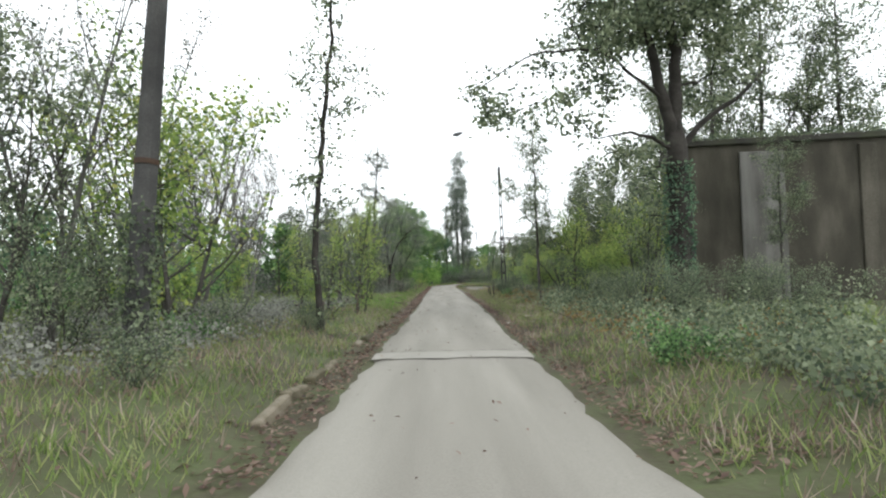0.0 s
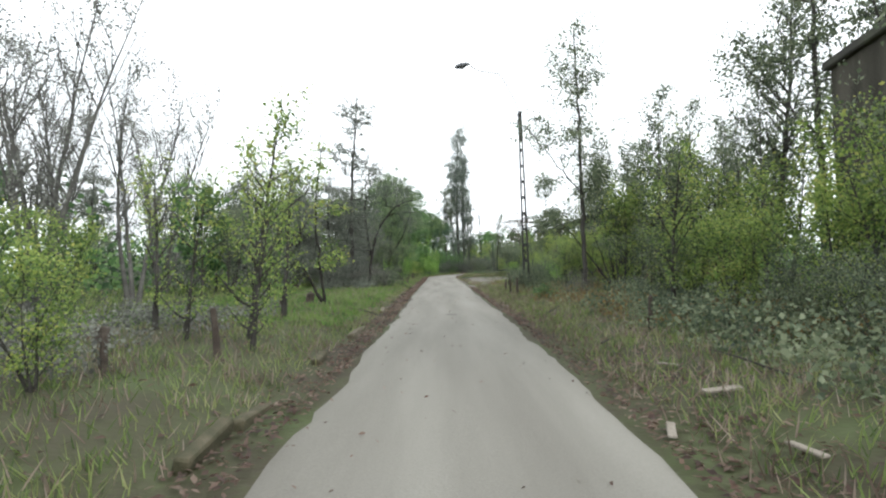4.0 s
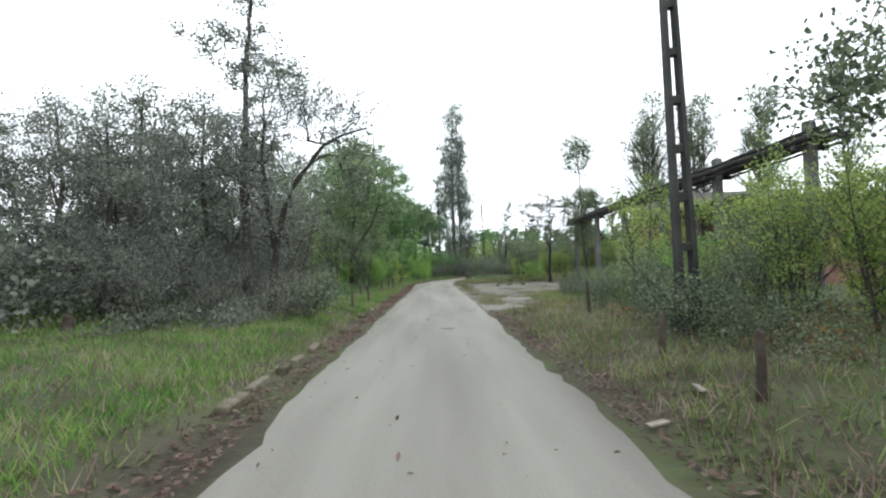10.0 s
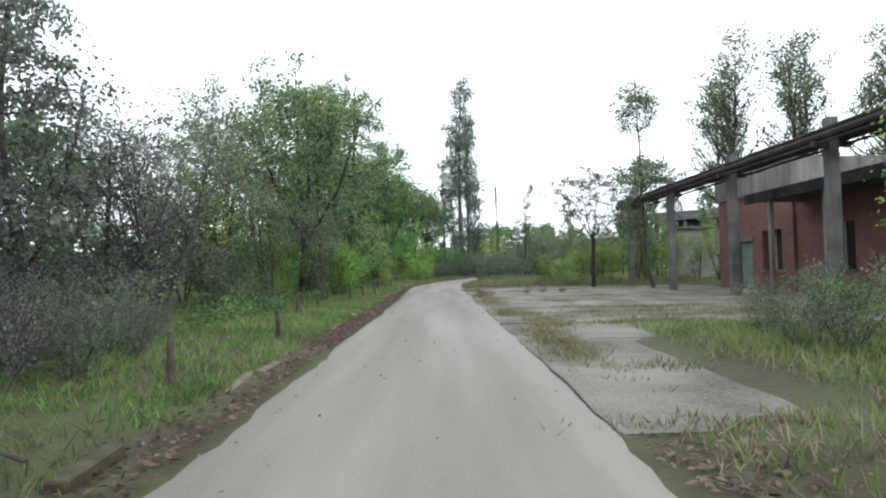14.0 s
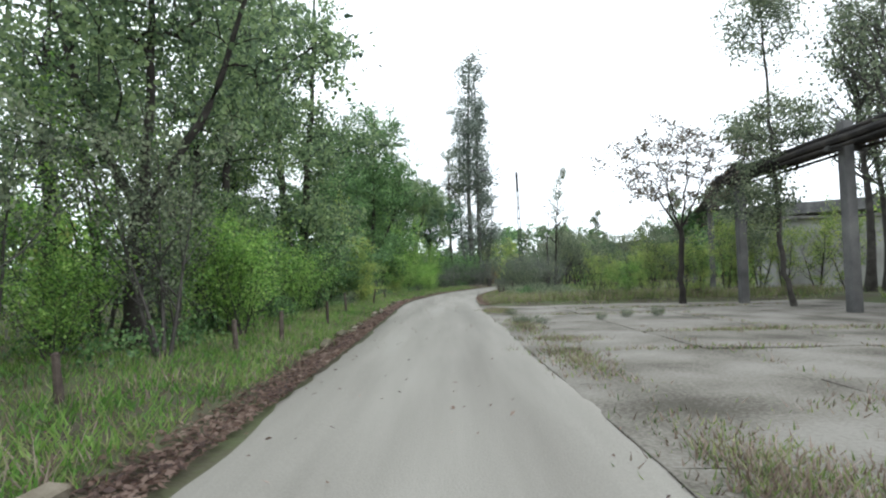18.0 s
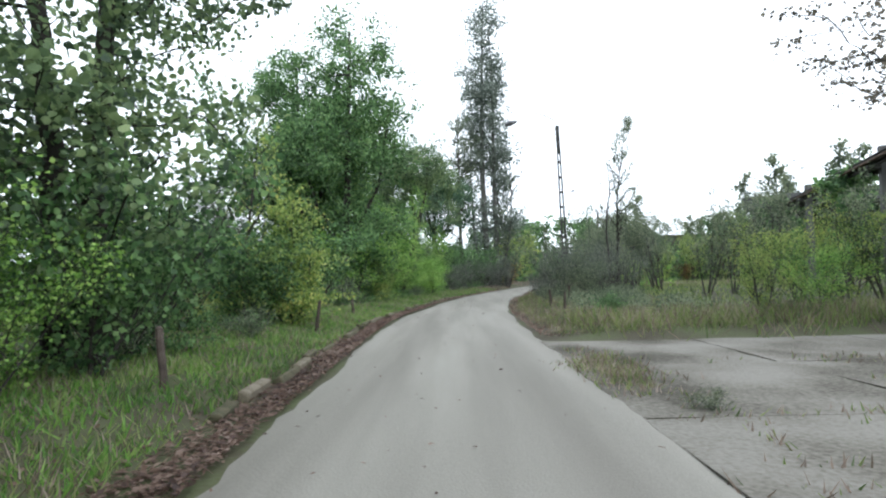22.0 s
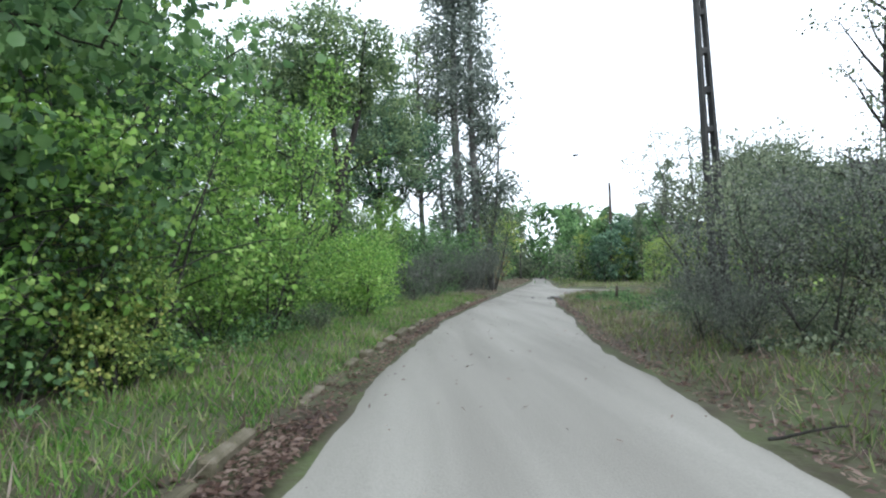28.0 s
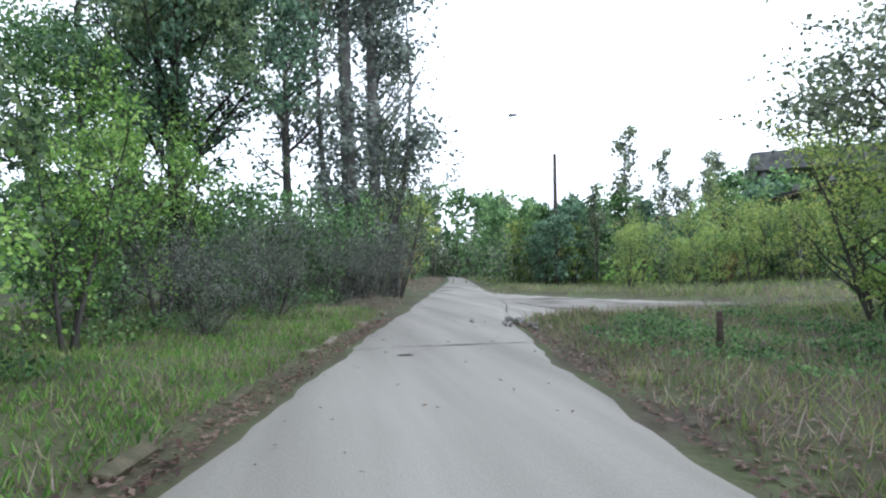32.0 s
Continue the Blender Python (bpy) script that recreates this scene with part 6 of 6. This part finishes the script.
# tufts in the joints of the yard
tx, ty = [], []
for cx, cy, sx, sy, n in [(2.8, 54.3, 0.22, 1.3, 6000), (2.75, 60.5, 0.2, 0.7, 3000), (2.7, 65.5, 0.25, 0.9, 3500), (2.7, 71.5, 0.2, 1.2, 2500), (2.6, 78.2, 0.25, 0.8, 3500), (6.8, 59.3, 1.2, 0.3, 4000), (10.0, 59.0, 1.6, 0.5, 6000), (6.2, 62.2, 0.8, 0.25, 2500), (8.0, 60.7, 1.8, 0.35, 3200), (12.5, 60.6, 1.6, 0.4, 2600), (5.6, 57.5, 0.9, 0.14, 900), (5.0, 66.6, 1.4, 0.12, 800), (10.5, 69.6, 1.8, 0.2, 1500), (6.0, 75.6, 1.5, 0.12, 900), (9.5, 78.7, 2.2, 0.25, 1600), (14.5, 66.0, 1.5, 0.6, 1800), (5.5, 63, 0.1, 4, 500), (8.6, 72, 0.1, 4, 500), (3.6, 51.6, 0.7, 0.2, 600), (5.2, 51.5, 0.15, 1.5, 1000), (3.6, 48.8, 0.9, 0.15, 900), (7.7, 62.2, 1.5, 0.35, 5000), (6.0, 57.4, 0.9, 0.25, 3000), (7.3, 69.6, 0.9, 0.2, 1500), (3.0, 60.4, 0.35, 0.5, 2500), (3.3, 57.6, 0.3, 0.6, 2500), (3.0, 68.4, 0.4, 0.3, 1500)]:
    k = n // 9
    ux, uy = np.repeat(r.normal(cx, sx, k), 9), np.repeat(r.normal(cy, sy, k), 9)
    tx.append(ux + r.normal(size=len(ux)) * 0.07)
    ty.append(uy + r.normal(size=len(uy)) * 0.06)
tx, ty = np.concatenate(tx), np.concatenate(ty)
blades("joint_grass", tx[::2], ty[::2], r.uniform(0.03, 0.16, len(tx[::2])), GRASS, "grass tufts growing from the slab joints", 49, 0.008)
blades("joint_straw", tx[1::2], ty[1::2], r.uniform(0.03, 0.18, len(tx[1::2])), STRAW, "dry tufts growing from the slab joints", 50, 0.008)


def fallen(name, x, y, size, mat, label, seed, lift=0.012):
    r = np.random.default_rng(seed)
    n = len(x)
    off = np.maximum(road_left(y) - x, x - road_right(y))
    z = np.where(off < 0.1, 0.012, np.maximum(land(x, y), -0.03)) + lift + r.uniform(0, 0.02, n)
    a = r.uniform(0, 2 * math.pi, n)
    s = size * r.uniform(0.5, 1.3, n)
    u = np.stack([np.cos(a), np.sin(a), r.normal(size=n) * 0.25], 1) * s[:, None]
    w = np.stack([-np.sin(a), np.cos(a), r.normal(size=n) * 0.25], 1) * (s * r.uniform(0.3, 0.5, n))[:, None]
    c = np.stack([x, y, z + 0.2 * s], 1)
    v = np.stack([c - u, c - w + [0, 0, 0.01], c + u, c + w], 1).reshape(-1, 3)
    i = np.arange(n)[:, None] * 4
    f = np.concatenate([i + [0, 1, 2], i + [0, 2, 3]], 1).reshape(-1, 3)
    return tagged(soup(name, v, f, mat), label, "leaf litter", kind="stuff")


n = 17000
y = np.concatenate([r.uniform(4, 118, n), r.uniform(54, 96, n)])
x = road_left(y) - np.abs(r.normal(0.28, 0.22, len(y))) + 0.06
fallen("leaf_litter", x, y, 0.042, LITTER, "brown fallen leaves heaped between kerb and lane", 61)
y = r.uniform(4, 118, 26000)
x = road_right(y) + np.abs(r.normal(0.15, 0.75, len(y))) - 0.05
keep = paved(x, y) < 0.5
fallen("leaf_litter", x[keep], y[keep], 0.04, LITTER, "brown fallen leaves along the crumbled edge", 62)
y = r.uniform(4, 118, 16000)
x = np.where(r.uniform(size=len(y)) < 0.5, road_left(y) - r.uniform(0.7, 5, len(y)), road_right(y) + r.uniform(0.5, 5, len(y)))
keep = paved(x, y) < 0.3
fallen("leaf_litter", x[keep], y[keep], 0.045, LITTER, "scattered fallen leaves in the grass", 63)
y = r.uniform(4, 118, 900)
fallen("leaf_litter", road_left(y) + (road_right(y) - road_left(y)) * r.uniform(0, 1, 900) ** 2, y, 0.03, LITTER, "few fallen leaves on the lane", 64)

# pale broken boards and sticks at the edge of the lane
for i, (x, y, ln, turn, tilt) in enumerate([(2.05, 16.2, 0.4, 70, 3), (2.85, 16.95, 0.45, 20, 12), (2.6, 15.4, 0.3, 100, 2), (2.3, 35.7, 0.25, 30, 5), (3.0, 36.4, 0.3, 80, 8), (2.9, 18.3, 0.25, 140, 4), (2.4, 30.2, 0.2, 10, 5), (4.3, 85.0, 0.35, 95, 3)]):
    board = thing("broken_board", pose(x, y, land(x, y) + 0.06, tilt, 0, turn), "pale broken board lying at the lane's edge", "debris", "broken boards")
    part("plank", one_box((-ln / 2, -0.035, -0.012), (ln / 2, 0.035, 0.012), 0.006), WOOD, board)
r2 = np.random.default_rng(90)
for x, y, ln in [(3.2, 14.6, 0.9), (3.6, 17.8, 1.1), (2.9, 20.5, 0.7), (-2.2, 12.6, 0.8), (-2.0, 27.2, 0.9), (3.1, 25.5, 0.8), (3.5, 31.4, 1.0), (-2.6, 47.8, 1.2), (2.9, 94.2, 0.9), (8.4, 116.0, 0.8)]:
    stick = thing("fallen_stick", pose(x, y, land(x, y) + 0.05, 0, 0, r2.uniform(0, 360)), "grey fallen stick in the grass", "stick", "fallen sticks")
    part("shaft", joined_bm(*tube(curve_points((-ln / 2, 0, 0), (1, 0, r2.uniform(0, 0.4)), ln, r2, 6, 0.10), np.linspace(0.016, 0.005, 7), 6)), BARK, stick)

# rubble where the crossing meets the lane
pieces = bpy.data.meshes.new("rubble_piece")
bm = bmesh.new()
bmesh.ops.create_icosphere(bm, subdivisions=1, radius=0.09)
for v in bm.verts:
    v.co *= 0.7 + 0.6 * r2.uniform()
bm.to_mesh(pieces)
bm.free()
pieces.materials.append(PALE)
heap = thing("rubble_heap", pose(7.5, 115.9, 0), "low heap of broken asphalt rubble", "rubble")
for i in range(40):
    ob = new("rubble_piece", pieces)
    ob.parent = heap
    s = r2.uniform(0.3, 1.0)
    ob.matrix_basis = pose(r2.normal() * 0.45, r2.normal() * 0.7, 0.04 * s, r2.uniform(0, 360), r2.uniform(0, 360), 0) @ Matrix.Diagonal((s, s, s * 0.7, 1))

# ---- undergrowth and distant woods, joined ----
def woods(name, leaf, label, seed, places, per, size, spread, low, high):
    r = np.random.default_rng(seed)
    cx, cy = places
    n = len(cx)
    h = r.uniform(low, high, n) * (0.75 + 0.5 * r.uniform(size=n) ** 3)
    i = np.repeat(np.arange(n), per)
    u = r.normal(size=(len(i), 3))
    u /= np.linalg.norm(u, axis=1)[:, None]
    rad = r.uniform(0.35, 1.0, len(i)) ** 0.5
    lob = 1 + 0.35 * np.sin(u[:, 0] * 5 + i) * np.sin(u[:, 1] * 4 + 2 * i) + 0.2 * np.sin(u[:, 2] * 7 + i)
    c = np.stack([cx[i] + u[:, 0] * spread * rad * lob, cy[i] + u[:, 1] * spread * rad * lob, land(cx[i], cy[i]) + np.maximum(0.1, h[i] * (0.5 + 0.52 * u[:, 2] * rad * lob))], 1)
    v, f = leaf_cards(c, size, r)
    return tagged(soup(name, v, f, LEAF[leaf]), label, "woods", kind="stuff")


def belt(seed, n, side, near, far, y0, y1, inside=None):
    r = np.random.default_rng(seed)
    y = r.uniform(y0, y1, n)
    d = near + (far - near) * r.uniform(size=n)
    x = road_left(y) - d if side < 0 else road_right(y) + d
    keep = np.array([inside(a, b) if inside else True for a, b in zip(x, y)])
    return x[keep], y[keep]


right_ok = lambda x, y: not (40 < y < 92 and x < 27) and not (92 <= y < 112 and x > 12 and x < 24) and not (113 < y < 129) and not (y < 31 and x < 22) and not (136 < y < 175 and 33 < x < 68)
woods("green_woods", "green", "dense green undergrowth beyond the verge", 71, belt(1, 260, -1, 10, 42, -5, 200), 150, 0.30, 2.0, 2.6, 5.0)
woods("olive_woods", "olive", "olive undergrowth beyond the verge", 72, belt(2, 150, -1, 12, 45, -5, 120), 150, 0.28, 1.9, 2.4, 4.6)
woods("bright_woods", "bright", "bright green young thicket", 73, belt(3, 210, 1, 7.5, 34, 26, 200, right_ok), 150, 0.28, 1.9, 2.2, 4.6)
woods("green_woods", "green", "green thicket in the open ground", 74, belt(4, 210, 1, 9, 50, -5, 210, right_ok), 150, 0.30, 2.0, 2.5, 5.2)
woods("grey_woods", "haze", "withered grey-green undergrowth", 75, belt(5, 70, -1, 7.5, 16, 42, 60), 190, 0.16, 1.5, 2.0, 4.0)
far_r = np.random.default_rng(6)
fx, fy = far_r.uniform(-90, 120, 330), far_r.uniform(172, 225, 330)
open_lane = (np.abs(fx - 0.5 * (road_left(fy) + road_right(fy))) > 3.2) | (fy > 184)
woods("far_woods", "green", "far green woods closing the view", 76, (fx[open_lane], fy[open_lane]), 130, 0.45, 3.0, 4.0, 8.0)
fx, fy = far_r.uniform(15, 85, 190), far_r.uniform(130, 150, 190)
ok = ~((fx > 36) & (fx < 60) & (fy > 138)) & (fy > 129 + 0.12 * (fx - 15))
fx, fy = fx[ok], fy[ok]
half = len(fx) // 2
woods("young_woods", "olive", "olive young trees along the crossing road", 77, (fx[:half], fy[:half]), 150, 0.28, 1.7, 2.8, 5.6)
woods("young_woods", "green", "green young trees along the crossing road", 89, (fx[half:], fy[half:]), 130, 0.26, 1.5, 2.0, 6.4)
fx, fy = far_r.uniform(-12, 64, 240), far_r.uniform(178, 196, 240)
woods("lane_end_woods", "olive", "woods closing the end of the lane", 78, (fx, fy), 170, 0.46, 2.6, 4.0, 9.5)
woods("left_far_woods", "green", "woods behind the poplar", 79, belt(9, 120, -1, 3.0, 26, 134, 182), 150, 0.36, 2.1, 3.0, 7.0)
woods("right_far_woods", "green", "woods beyond the crossing road", 80, belt(10, 120, 1, 3.0, 22, 138, 182), 150, 0.36, 2.0, 3.0, 6.2)

# low undergrowth of weeds and brambles behind the verges
edge_ok = lambda x, y: paved(x, y) < 0.3 and not (47 < y < 84 and x > 2)
woods("undergrowth", "olive", "low olive weeds and brambles behind the verge", 81, belt(11, 200, 1, 1.9, 6.5, 3, 30, edge_ok), 110, 0.075, 0.5, 0.35, 0.95)
woods("undergrowth", "olive", "olive weeds among dry stalks", 82, belt(12, 130, 1, 2.4, 7.0, 3, 48, edge_ok), 150, 0.05, 0.45, 0.35, 0.9)
woods("undergrowth", "grey", "withered grey weeds behind the verge", 83, belt(13, 170, -1, 2.6, 9.0, 3, 26), 100, 0.07, 0.5, 0.3, 0.8)
woods("undergrowth", "haze", "withered grey-green weeds under the thicket", 84, belt(14, 90, -1, 2.8, 6.0, 43, 53), 110, 0.07, 0.5, 0.35, 0.9)
woods("undergrowth", "olive", "low weeds beside the bend", 85, belt(15, 130, 1, 1.4, 6.0, 84, 104, edge_ok), 110, 0.07, 0.45, 0.3, 0.7)
woods("undergrowth", "green", "low green weeds before the crossing", 88, belt(18, 150, 1, 1.0, 8.0, 103, 115, edge_ok), 90, 0.06, 0.4, 0.15, 0.36)
woods("undergrowth", "green", "low leafy weeds under the trees", 86, belt(16, 170, -1, 2.4, 5.5, 56, 124), 110, 0.075, 0.5, 0.3, 0.8)
woods("undergrowth", "rust", "brown dead weeds behind the verge", 87, belt(17, 110, 1, 1.5, 6.5, 5, 46, edge_ok), 90, 0.055, 0.4, 0.3, 0.6)

# rough grass over the corner of the yard that is not paved
gx2, gy2 = np.concatenate([r.uniform(4.7, 11, 7000), np.abs(r.normal(0, 1.6, 9000)) + 4.9]), np.concatenate([r.uniform(48.5, 54.3, 7000), r.normal(53.8, 1.3, 9000)])
blades("rough_grass", gx2, gy2, r.uniform(0.08, 0.3, 16000), GRASS, "rough grass over the unpaved yard corner", 91, 0.007)
